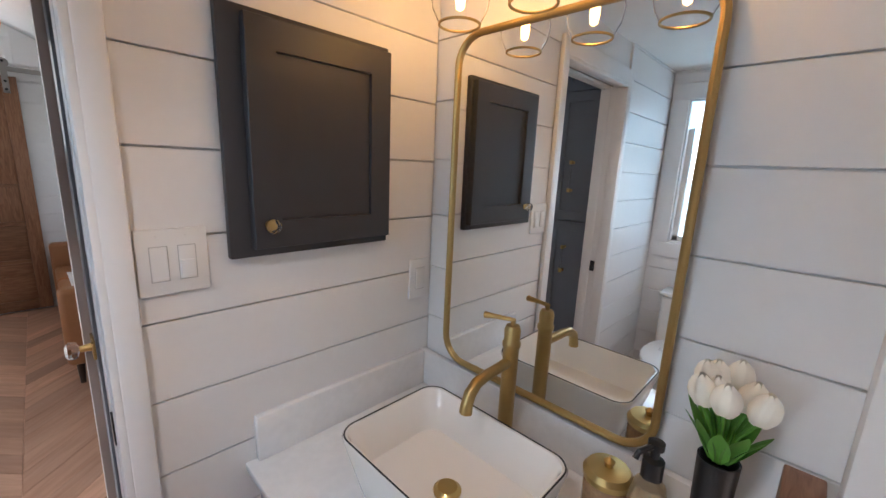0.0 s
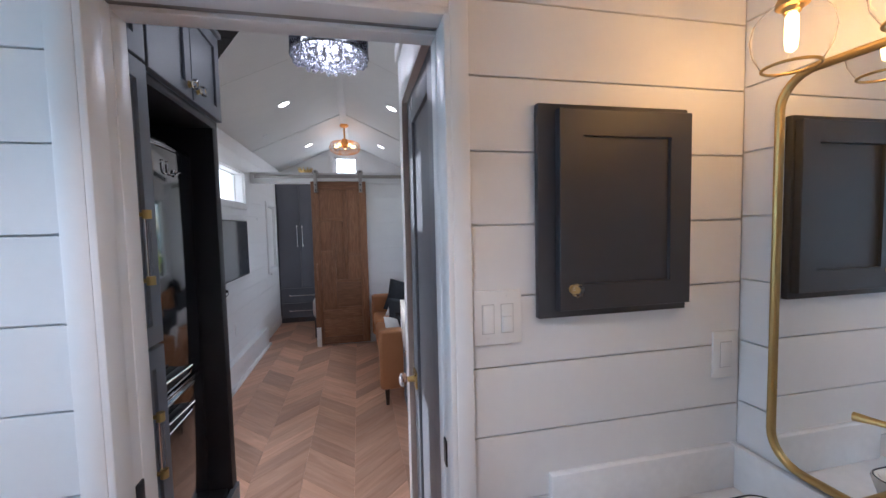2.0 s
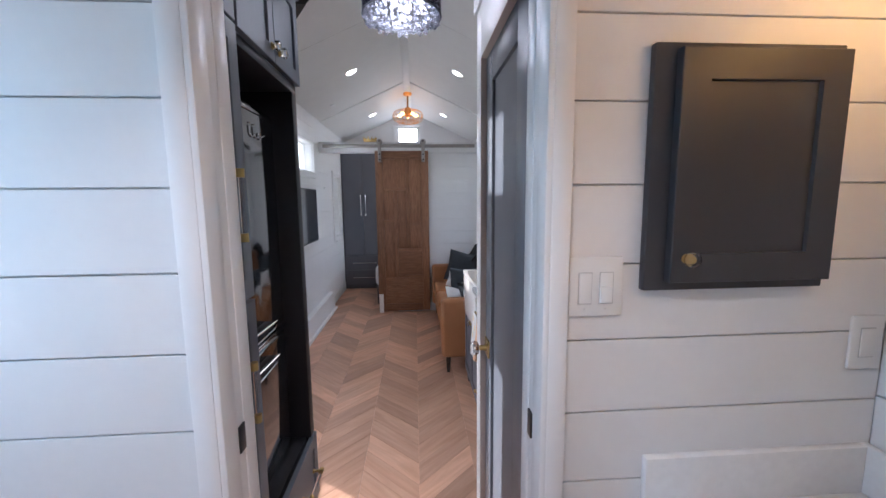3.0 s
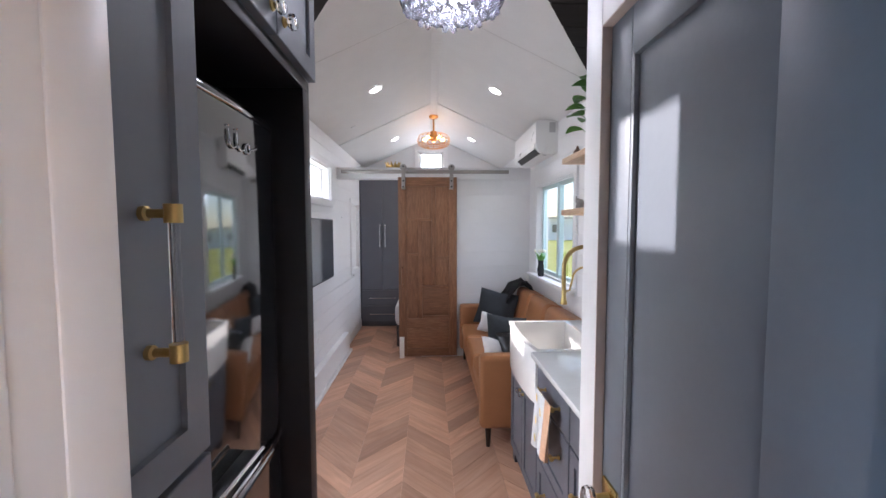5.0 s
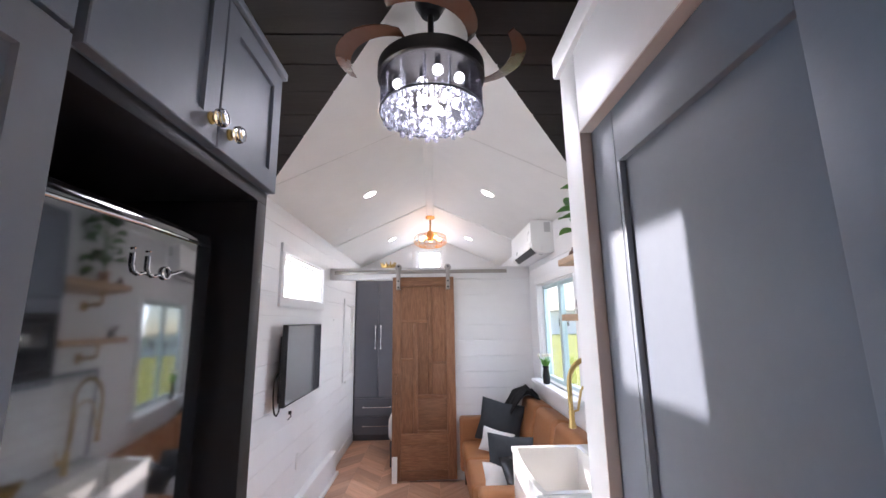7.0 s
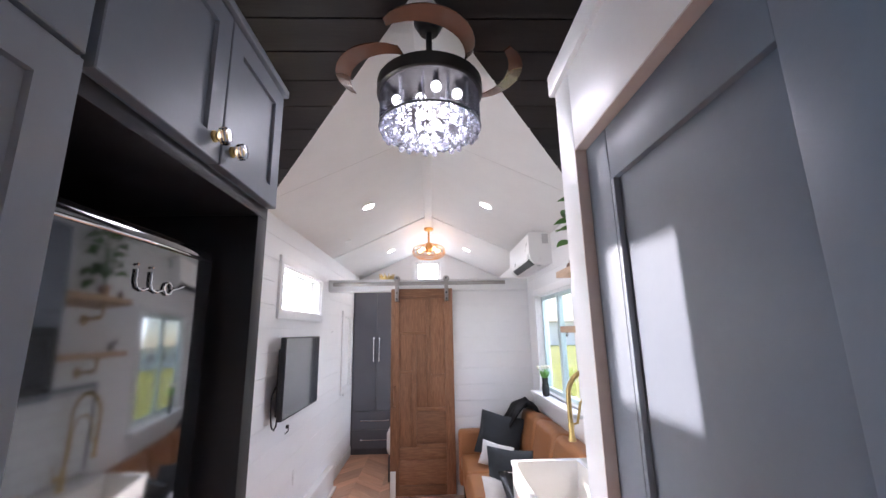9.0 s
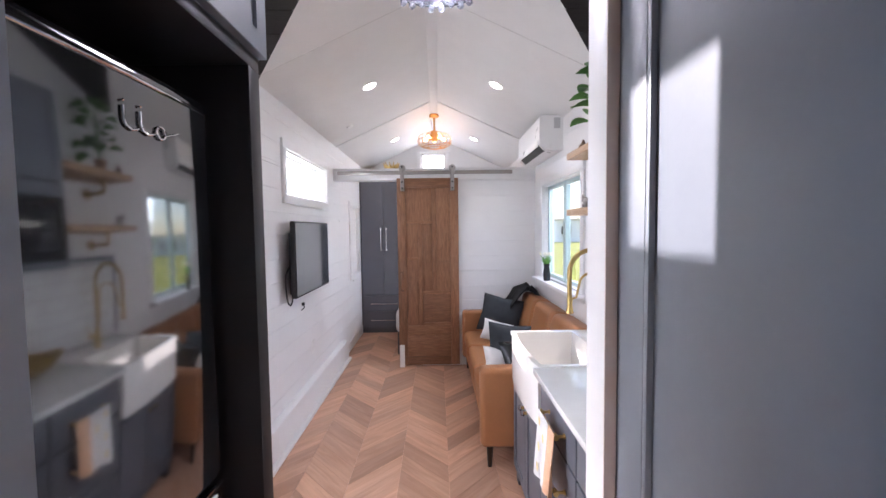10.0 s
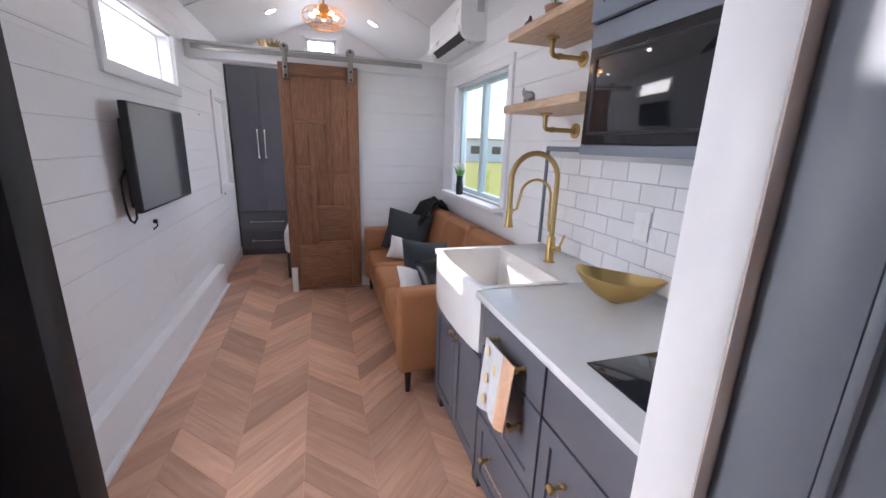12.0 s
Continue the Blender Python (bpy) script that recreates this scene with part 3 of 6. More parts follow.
housing = thing("fridge_housing", (-0.68, 0.63, 0), "charcoal open housing around a black fridge", "cabinet")
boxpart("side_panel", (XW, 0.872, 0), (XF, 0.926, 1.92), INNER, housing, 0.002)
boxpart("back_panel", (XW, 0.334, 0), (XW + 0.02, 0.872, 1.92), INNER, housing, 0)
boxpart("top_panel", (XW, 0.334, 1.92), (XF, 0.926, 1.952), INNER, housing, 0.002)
boxpart("base_box", (XW, 0.334, 0.0), (XF - 0.02, 0.926, 0.41), CABDARK, housing, 0.002)
d = shaker(housing, "drawer_front", "x", XF + 0.012, 0.338, 0.922, 0.10, 0.405, 1, CAB, 0.05)
bar_handle(d, (XF + 0.012, 0.67, 0.26), (XF + 0.012, 0.84, 0.26), (1, 0, 0))
over = thing("upper_cabinet", (-0.68, 0.63, 1.953), "slate-grey wall cabinet with two framed doors over the fridge", "cabinet")
boxpart("body", (XW, 0.335, 1.953), (XF - 0.002, 0.936, 2.30), CAB, over)
boxpart("crown", (XW, 0.335, 2.30), (XF + 0.028, 0.948, 2.322), CAB, over)
for y0, y1, ky in ((0.345, 0.640, 0.614), (0.644, 0.934, 0.684)):
    d = shaker(over, "door", "x", XF + 0.018, y0, y1, 1.956, 2.296, 1, CAB, 0.05)
    glass_knob(d, (XF + 0.018, ky, 2.003), (1, 0, 0), 0.018)

fridge = thing("refrigerator", (-0.68, 0.58, 0.41), "glossy black retro refrigerator with chrome trim", "refrigerator")
bm = bmesh.new()
box(bm, (XW + 0.04, 0.375, 0.412), (-0.44, 0.806, 1.818), 0.03, 4)
part("body", bm, FRIDGE, fridge)
for nm, z0, z1 in (("door", 0.972, 1.815), ("freezer_door", 0.43, 0.957)):
    bm = bmesh.new()
    box(bm, (-0.438, 0.372, z0), (-0.384, 0.811, z1), 0.024, 6)
    d = part(nm, bm, FRIDGE, fridge)
    hz = 1.03 if nm == "door" else 0.90
    bm = bmesh.new()
    rim = [(-0.350, 0.42, hz + 0.016), (-0.346, 0.60, hz + 0.012), (-0.352, 0.59, hz - 0.014), (-0.352, 0.425, hz - 0.016)]
    tube(bm, rim, 0.005, 8, True)
    h = part("handle", bm, CHROME, d, "chrome-rimmed pull handle")
    bm = bmesh.new()
    box(bm, (-0.386, 0.424, hz - 0.013), (-0.354, 0.596, hz + 0.013), 0.004)
    part("handle_grip", bm, BLACK, h)
boxpart("chrome_strip", (-0.392, 0.385, 0.958), (-0.379, 0.806, 0.963), CHROME, fridge, 0.002)
boxpart("chrome_strip", (-0.392, 0.385, 0.967), (-0.379, 0.806, 0.972), CHROME, fridge, 0.002)
bm = bmesh.new()
tube(bm, [(-0.384, 0.38, 1.783), (-0.382, 0.58, 1.786), (-0.384, 0.791, 1.783), (-0.394, 0.811, 1.780)], 0.0035)
part("chrome_brow", bm, CHROME, fridge)
bm = bmesh.new()
for y in (0.566, 0.602):
    tube(bm, [(-0.381, y, 1.733), (-0.381, y, 1.712), (-0.381, y + 0.005, 1.702), (-0.381, y + 0.016, 1.698), (-0.381, y + 0.030, 1.702)], 0.0022, 8)
    lathe(bm, [(0.0, -0.003), (0.003, 0.0), (0.0, 0.003)], (-0.381, y, 1.741), steps=8)
tube(bm, arc((-0.381, 0.650, 1.708), 0.011, 0, 345, 14, (0, 1, 0), (0, 0, 1)) + [(-0.381, 0.695, 1.717)], 0.0022, 8)
part("badge", bm, CHROME, fridge, "chrome script badge")

# ---- closet with its slate door ----
XC = 0.419
YD = 0.634
closet = setting("wall_closet", [((XC + 0.02, YD + 0.002, 0), (XC + 0.1, 0.722, 2.19)), ((XC + 0.02, 0.045, 1.982), (XC + 0.1, YD + 0.002, 2.19)), ((XC + 0.1, 0.635, 0), (XE, 0.722, 2.19)), ((XC + 0.02, 0.045, 2.19), (XE, 0.722, 2.205))], WHITE, "white-painted utility closet beside the kitchen", "wall", 0.002)
boxpart("crown", (XC - 0.014, 0.045, 2.165), (XC + 0.02, 0.738, 2.222), TRIM, closet, 0.006)
boxpart("crown", (XC + 0.02, 0.722, 2.165), (XE, 0.738, 2.222), TRIM, closet, 0.006)
boxpart("casing", (XC - 0.003, YD + 0.002, 0), (XC + 0.02, 0.722, 2.165), TRIM, closet, 0.003)
boxpart("casing", (XC - 0.003, 0.058, 1.982), (XC + 0.02, YD + 0.002, 2.165), TRIM, closet, 0.003)
# jamb returns in beige, darker than the white trim
boxpart("jamb", (XC - 0.0028, YD - 0.001, 0.0), (XC + 0.03, YD + 0.002, 1.982), PALE, closet, 0)
boxpart("jamb", (XC - 0.0028, 0.058, 1.979), (XC + 0.03, YD - 0.001, 1.982), PALE, closet, 0)
cd = thing("door_closet", (XC, 0.36, 0), "slate-grey framed closet door with a glass knob, closed", "door", kind="structure")
X = XC + 0.018
boxpart("stile", (X, 0.5415, 0.012), (X + 0.03, YD - 0.003, 1.977), CAB, cd, 0.0015)
boxpart("stile", (X, 0.058, 0.012), (X + 0.03, 0.200, 1.977), CAB, cd, 0.0015)
boxpart("rail", (X + 0.0005, 0.2005, 1.877), (X + 0.03, 0.541, 1.977), CAB, cd, 0.0015)
boxpart("rail", (X + 0.0005, 0.2005, 0.012), (X + 0.03, 0.541, 0.2), CAB, cd, 0.0015)
boxpart("moulding", (X + 0.0005, 0.530, 0.2), (X + 0.03, 0.541, 1.877), CAB, cd, 0.0015)
boxpart("panel", (X + 0.011, 0.195, 0.19), (X + 0.028, 0.535, 1.885), CAB, cd, 0)
bm = bmesh.new()
box(bm, (X + 0.001, 0.551, 0.885), (X - 0.007, 0.616, 0.95), 0.002)
k = part("knob_plate", bm, GOLD, cd, "square brass knob plate")
bm = bmesh.new()
lathe(bm, [(0.013, 0.0), (0.011, -0.012), (0.009, -0.03)], (X - 0.006, 0.583, 0.917), "x", 16)
part("stem", bm, GOLD, k)
bm = bmesh.new()
lathe(bm, [(0.010, -0.028), (0.024, -0.034), (0.027, -0.044), (0.025, -0.054), (0.015, -0.060), (0.004, -0.061)], (X - 0.006, 0.583, 0.917), "x", 12)
part("knob", bm, mat("clear_knob_glass", (1, 1, 1), 0.04, transmission=1.0, var=0.0, rvar=0.02, ior=1.22), k, "faceted clear glass knob", 12)

# ---- kitchen run ----
place = Vector((0.048, 0.052, 0))
XK = 0.53
base = thing("sink_cabinet", (0.85, 1.89, 0), "slate-grey sink base cabinet with two framed doors", "cabinet")
boxpart("body", (XK + 0.001, 1.572, 0.06), (XE - 0.048, 2.19, 0.64), KCAB, base)
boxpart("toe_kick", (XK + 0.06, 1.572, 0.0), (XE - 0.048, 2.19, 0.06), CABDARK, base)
for y0, y1, ky in ((1.577, 1.878, 1.85), (1.882, 2.186, 1.91)):
    d = shaker(base, "door", "x", XK - 0.018, y0, y1, 0.10, 0.62, -1, KCAB, 0.05)
    glass_knob(d, (XK - 0.018, ky, 0.575), (-1, 0, 0))
for y in (1.60, 2.16):
    bm = bmesh.new()
    prism(bm, [(XK, y - 0.03, 0), (XK, y + 0.03, 0), (XK, y + 0.03, 0.06), (XK, y - 0.03, 0.06)], (0.05, 0, 0))
    part("foot", bm, CABDARK, base)
drawers = thing("drawer_cabinet", (0.85, 1.345, 0), "slate-grey cabinet with three drawers", "cabinet")
boxpart("body", (XK + 0.001, 1.126, 0.06), (XE - 0.048, 1.571, 0.884), KCAB, drawers)
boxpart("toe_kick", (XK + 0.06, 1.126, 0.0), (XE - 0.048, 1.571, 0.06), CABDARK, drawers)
for z0, z1 in ((0.70, 0.872), (0.40, 0.69), (0.09, 0.39)):
    d = shaker(drawers, "drawer_front", "x", XK - 0.018, 1.132, 1.566, z0, z1, -1, KCAB, 0.05) if z0 < 0.6 else boxpart("drawer_front", (XK - 0.018, 1.132, z0), (XK, 1.566, z1), KCAB, drawers)
    zh = z1 - 0.09 if z0 > 0.6 else z1 - 0.115
    bar_handle(d, (XK - 0.018, 1.24, zh), (XK - 0.018, 1.43, zh), (-1, 0, 0))
cook = thing("cooktop_cabinet", (0.85, 0.94, 0), "slate-grey base cabinet with a drawer and a framed door", "cabinet")
boxpart("body", (XK + 0.001, 0.68, 0.06), (XE - 0.048, 1.125, 0.884), KCAB, cook)
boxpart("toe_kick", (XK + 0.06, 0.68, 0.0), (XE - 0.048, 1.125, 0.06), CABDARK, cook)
boxpart("drawer_front", (XK - 0.018, 0.685, 0.70), (XK, 1.122, 0.872), KCAB, cook)
d = shaker(cook, "door", "x", XK - 0.018, 0.685, 1.122, 0.09, 0.69, -1, KCAB, 0.05)
bar_handle(d, (XK - 0.018, 0.86, 0.575), (XK - 0.018, 1.0, 0.575), (-1, 0, 0))

counter = setting("worktop", [((0.528, 0.732, 0.885), (XE, 1.632, 0.912)), ((0.933, 1.632, 0.885), (XE, 2.264, 0.912)), ((0.548, 2.249, 0.885), (0.933, 2.264, 0.912))], QUARTZ, "white quartz worktop with a polished front edge", "worktop", 0.002)
counter["kind"] = ""
del counter["kind"]

# farmhouse sink with a bowed apron
sink = thing("farmhouse_sink", (0.68, 1.89, 0.63), "white ceramic farmhouse sink with a bowed front", "sink")
bm = bmesh.new()
y0, y1, z0, z1 = 1.583, 2.194, 0.645, 0.914
n = 16
front = [(0.505 - 0.024 * math.sin(math.pi * i / n) ** 0.6, y0 + (y1 - y0) * i / n) for i in range(n + 1)]
outer = front + [(0.884, y1), (0.884, y0)]
inset = 0.028
inner = [(max(x, 0) + inset, min(max(y, y0 + inset), y1 - inset)) for x, y in front] + [(0.884 - inset, y1 - inset), (0.884 - inset, y0 + inset)]
loops = []
for ring, z in ((outer, z0), (outer, z1 - 0.006), ([(x + 0.003 * (1 if x < 0.7 else -1), y) for x, y in outer], z1), (inner, z1), (inner, z1 - 0.01), ([(0.7 + (x - 0.7) * 0.93, 1.888 + (y - 1.888) * 0.95) for x, y in inner], z0 + 0.05), ([(0.7 + (x - 0.7) * 0.8, 1.888 + (y - 1.888) * 0.86) for x, y in inner], z0 + 0.03)):
    loops.append([bm.verts.new((x, y, z)) for x, y in ring])
for lo, hi in zip(loops, loops[1:]):
    for i in range(len(lo)):
        j = (i + 1) % len(lo)
        bm.faces.new((lo[i], lo[j], hi[j], hi[i]))
bm.faces.new(loops[0])
bm.faces.new(loops[-1])
part("basin", bm, CERAMIC, sink, "", 50)
bm = bmesh.new()
lathe(bm, [(0.0, 0.676), (0.04, 0.676), (0.042, 0.679), (0.0, 0.681)], (0.7, 1.888, 0), steps=20)
part("drain", bm, GOLD, sink)

# barn door on its rail
place = Vector((0, 0, 0))
YB = 4.24
bd = thing("barn_door", (0.0, YB, 0.02), "sliding walnut barn door of staggered panels", "sliding door")
X0, X1, Z0, Z1 = -0.325, 0.346, 0.02, 2.088
W = X1 - X0
H = Z1 - Z0


def slat(nm, u0, u1, v0, v1, proud, m):
    """A piece of the door, by its share of width and height from the top left."""
    return boxpart(nm, (X0 + u0 * W, YB - proud, Z1 - v1 * H), (X0 + u1 * W, YB + 0.03, Z1 - v0 * H), m, bd, 0.003)


slat("stile", 0.0, 0.14, 0, 1, 0.008, WALNUT)
slat("stile", 0.86, 1.0, 0, 1, 0.008, WALNUT)
slat("rail", 0.14, 0.86, 0.0, 0.05, 0.008, WALNUTH)
slat("rail", 0.14, 0.86, 0.955, 1.0, 0.008, WALNUTH)
slat("panel", 0.14, 0.565, 0.05, 0.225, 0.0, WALNUT)
slat("rail", 0.14, 0.565, 0.225, 0.24, 0.007, WALNUTH)
slat("stile", 0.565, 0.635, 0.05, 0.60, 0.007, WALNUT)
slat("panel", 0.635, 0.86, 0.05, 0.44, 0.0, WALNUT)
slat("rail", 0.635, 0.86, 0.44, 0.452, 0.007, WALNUTH)
slat("panel", 0.635, 0.86, 0.452, 0.60, 0.0, WALNUT)
slat("panel", 0.14, 0.335, 0.24, 0.42, 0.0, WALNUT)
slat("rail", 0.14, 0.335, 0.42, 0.434, 0.007, WALNUTH)
slat("panel", 0.14, 0.335, 0.434, 0.785, 0.0, WALNUT)
slat("stile", 0.335, 0.405, 0.24, 0.785, 0.007, WALNUT)
slat("panel", 0.405, 0.565, 0.24, 0.60, 0.0, WALNUT)
slat("rail", 0.405, 0.86, 0.60, 0.618, 0.007, WALNUTH)
slat("panel", 0.405, 0.86, 0.618, 0.77, 0.0, WALNUTH)
slat("rail", 0.405, 0.86, 0.77, 0.785, 0.007, WALNUTH)
slat("rail", 0.14, 0.86, 0.785, 0.84, 0.007, WALNUTH)
slat("panel", 0.14, 0.86, 0.84, 0.955, 0.0, WALNUTH)
bm = bmesh.new()
tube(bm, [(X0 + 0.045, YB - 0.008, 0.86), (X0 + 0.045, YB - 0.04, 0.875), (X0 + 0.045, YB - 0.04, 1.045), (X0 + 0.045, YB - 0.008, 1.06)], 0.011)
part("pull", bm, WALNUT, bd)
rail = thing("door_rail", (0, YB, 2.13), "brushed steel sliding-door rail with bolts", "rail")
boxpart("bar", (-0.955, 4.185, 2.122), (0.932, 4.195, 2.162), STEEL, rail, 0.002)
for x in (-0.88, -0.43, 0.06, 0.44, 0.83):
    bm = bmesh.new()
    tube(bm, [(x, 4.177, 2.142), (x, 4.26, 2.142)], 0.012, 8)
    part("bolt", bm, STEEL, rail)
for x in (X0 + 0.065, X1 - 0.065):
    bm = bmesh.new()
    box(bm, (x - 0.021, 4.175, 1.95), (x + 0.021, 4.181, 2.195), 0.002)
    box(bm, (x - 0.021, 4.175, 1.95), (x + 0.021, YB - 0.006, 1.962), 0.001)
    h = part("hanger", bm, STEEL, bd, "steel strap hanger with a wheel")
    bm = bmesh.new()
    lathe(bm, [(0.034, -0.014), (0.036, -0.012), (0.030, -0.006), (0.030, 0.006), (0.036, 0.012), (0.034, 0.014)], (x, 4.19, 2.19), "y", 20)
    part("wheel", bm, STEEL, h)
    for z in (1.975, 2.04, 2.2):
        bm = bmesh.new()
        lathe(bm, [(0.010, 0.0), (0.010, -0.006), (0.004, -0.009)], (x, 4.175, z), "y", 8)
        part("bolt", bm, BLACK, h)
boxpart("floor_guide", (X0 + 0.005, YB - 0.025, 0.0), (X0 + 0.06, YB - 0.012, 0.25), PLASTIC, None)
tagged(bpy.data.objects["floor_guide"], "white end post at the foot of the sliding door", "guide")

# wardrobe in the bedroom
ward = thing("wardrobe", (-0.68, 5.95, 0), "slate-grey built-in wardrobe with doors over drawers", "wardrobe")
boxpart("body", (XW, 5.712, 0), (-0.2, YEND, 2.26), KCAB, ward)
for x0, x1, hx in ((-0.995, -0.677, -0.715), (-0.673, -0.355, -0.637)):
    d = shaker(ward, "door", "y", 5.69, x0, x1, 0.565, 2.235, -1, KCAB, 0.01, rec=0.0005)
    bar_handle(d, (hx, 5.69, 1.235), (hx, 5.69, 1.545), (0, -1, 0), r=0.0045, steel=True)
for z0, z1 in ((0.325, 0.555), (0.075, 0.315)):
    d = shaker(ward, "drawer_front", "y", 5.69, -0.995, -0.355, z0, z1, -1, KCAB, 0.01, rec=0.0005)
    bar_handle(d, (-0.865, 5.69, (z0 + z1) / 2), (-0.50, 5.69, (z0 + z1) / 2), (0, -1, 0), r=0.0045, steel=True)

# sofa along the east wall
place = Vector((0.042, 0, 0))
sofa = thing("sofa", (0.75, 3.2, 0), "tan leather three-seat sofa on dark tapered legs", "sofa")
SY0, SY1 = 2.335, 4.22
bm = bmesh.new()
box(bm, (0.36, SY0 + 0.1, 0.16), (1.1, SY1 - 0.1, 0.30), 0.02, 3)
part("base", bm, LEATHER, sofa)
for y0 in (SY0, SY1 - 0.13):
    bm = bmesh.new()
    box(bm, (0.33, y0, 0.135), (1.12, y0 + 0.13, 0.645), 0.035, 5)
    part("armrest", bm, LEATHER, sofa)
for k in range(3):
    a = SY0 + 0.135 + k * (SY1 - SY0 - 0.27) / 3
    b = a + (SY1 - SY0 - 0.27) / 3 - 0.006
    bm = bmesh.new()
    box(bm, (0.345, a, 0.30), (0.98, b, 0.44), 0.04, 5)
    part("seat_cushion", bm, LEATHER, sofa)
    bm = bmesh.new()
    box(bm, (-0.10, a, 0), (0.10, b, 0.44), 0.06, 6, m=pose(0.98, 0, 0.42, 0, 12, 0))
    part("back_cushion", bm, LEATHER, sofa)
bm = bmesh.new()
box(bm, (1.0, SY0 + 0.1, 0.16), (1.13, SY1 - 0.1, 0.74), 0.04, 4)
part("backrest", bm, LEATHER, sofa)
for x in (0.39, 1.06):
    for y in (SY0 + 0.04, SY1 - 0.06):
        bm = bmesh.new()
        lathe(bm, [(0.014, 0.0), (0.023, 0.165)], (x, y, 0), steps=14)
        part("leg", bm, LEG, sofa)

# television
place = Vector((0, 0, 0))
tv = thing("television", (-0.93, 3.1, 1.05), "black flat television on a wall bracket", "television")
bm = bmesh.new()
box(bm, (-0.942, 2.74, 1.04), (-0.905, 3.58, 1.60), 0.006)
part("frame", bm, BLACK, tv)
boxpart("screen", (-0.9062, 2.75, 1.054), (-0.903, 3.57, 1.59), SCREEN, tv, 0)
boxpart("rear_housing", (-0.975, 2.79, 1.06), (-0.941, 3.52, 1.52), BLACK, tv, 0.01)
boxpart("bracket", (XW, 3.05, 1.2), (-0.97, 3.3, 1.42), BLACK, tv, 0.003)

# medicine cabinet
mc = thing("medicine_cabinet", (0.81, 0, 1.28), "charcoal framed medicine cabinet on the bathroom wall", "cabinet")
boxpart("body", (0.607, -0.02, 1.277), (1.012, 0.0, 1.777), CABDARK, mc, 0.003)
d = shaker(mc, "door", "y", -0.042, 0.65, 1.005, 1.297, 1.762, -1, CABDARK, 0.06)
glass_knob(d, (0.682, -0.042, 1.348), (0, -1, 0), 0.016)

# mirror with a brass frame
MY0, MY1, MZ0, MZ1 = -0.731, -0.128, 0.898, 1.815
mirror = thing("wall_mirror", (XE, -0.43, 0.9), "tall brass-framed mirror with rounded corners", "mirror")


def rounded(y0, y1, z0, z1, r, x, n=8):
    pts = []
    for cy, cz, a in ((y1 - r, z1 - r, 0), (y0 + r, z1 - r, 90), (y0 + r, z0 + r, 180), (y1 - r, z0 + r, 270)):
        pts += arc((x, cy, cz), r, a, a + 90, n, (0, 1, 0), (0, 0, 1))
    return pts


bm = bmesh.new()
tube(bm, rounded(MY0, MY1, MZ0, MZ1, 0.075, 1.178), 0.0085, 10, True)
part("frame", bm, GOLDDULL, mirror)
bm = bmesh.new()
prism(bm, rounded(MY0, MY1, MZ0, MZ1, 0.075, 1.18), (0.004, 0, 0))
part("glass", bm, MIRROR, mirror, angle=0)
bm = bmesh.new()
prism(bm, rounded(MY0 + 0.02, MY1 - 0.02, MZ0 + 0.02, MZ1 - 0.02, 0.06, 1.185), (0.015, 0, 0))
part("backing", bm, BLACK, mirror)

# ---- kitchen things ----
splash = setting("backsplash", [((XE - 0.006, 0.732, 0.912), (XE, 2.29, 1.425))], GROUT, "white subway-tile backsplash with grey joints", "backsplash")
TW, TH = 0.161, 0.0805
bm = bmesh.new()
box(bm, (XE - 0.0095, 0.001, 0.001), (XE - 0.006, TW - 0.003, TH - 0.003), 0.0015, 1)
full = part("tile", bm, TILE, splash)
first = True
row = 0
z = 0.914
while z + TH < 1.425:
    y = 0.80 - (TW / 2 if row % 2 else 0)
    while y + TW < 2.29:
        if first:
            full.location, first = (0, y, z), False
        else:
            piece("tile", full, splash, (0, y, z))
        y += TW
    if y + 0.02 < 2.285:
        boxpart("tile", (XE - 0.0095, y + 0.001, z + 0.001), (XE - 0.006, 2.288, z + TH - 0.002), TILE, splash, 0.0015, seg=1)
    z += TH
    row += 1
setting("trim_backsplash", [((XE - 0.02, 2.29, 0.912), (XE, 2.308, 1.45)), ((XE - 0.02, 1.63, 1.425), (XE, 2.29, 1.45))], CAB, "dark slate trim strip round the tiles", "trim", 0.002)
place = Vector((0, 0.1, 0.02))
outlet = thing("wall_outlet", (XE, 1.46, 1.13), "white outlet plate set in the tiles", "outlet")
boxpart("plate", (XE - 0.02, 1.425, 1.075), (XE - 0.013, 1.50, 1.19), PLASTIC, outlet, 0.002)
for z in (1.108, 1.145):
    boxpart("socket", (XE - 0.022, 1.447, z), (XE - 0.0195, 1.478, z + 0.026), PLASTIC, outlet, 0.001)

place = Vector((0.05, 0.04, 0.01))
ucab = thing("microwave_cabinet", (1.0, 1.13, 1.41), "slate-grey wall cabinet with a built-in microwave", "cabinet")
boxpart("side_panel", (0.855, 1.567, 1.408), (XE - 0.05, 1.585, 2.3), CAB, ucab)
boxpart("side_panel", (0.855, 0.70, 1.408), (XE - 0.05, 0.718, 2.3), CAB, ucab)
boxpart("bottom_panel", (0.87, 0.718, 1.41), (XE - 0.05, 1.567, 1.43), CAB, ucab)
boxpart("face_frame", (0.852, 0.70, 1.408), (0.87, 1.585, 1.442), CAB, ucab)
boxpart("face_frame", (0.852, 0.70, 1.762), (0.87, 1.585, 1.832), CAB, ucab)
boxpart("shelf", (0.87, 0.718, 1.77), (XE - 0.05, 1.567, 1.79), CAB, ucab)
boxpart("back_panel", (XE - 0.062, 0.718, 1.43), (XE - 0.05, 1.567, 2.3), CAB, ucab)
boxpart("top_panel", (0.855, 0.718, 2.28), (XE - 0.05, 1.567, 2.3), CAB, ucab)
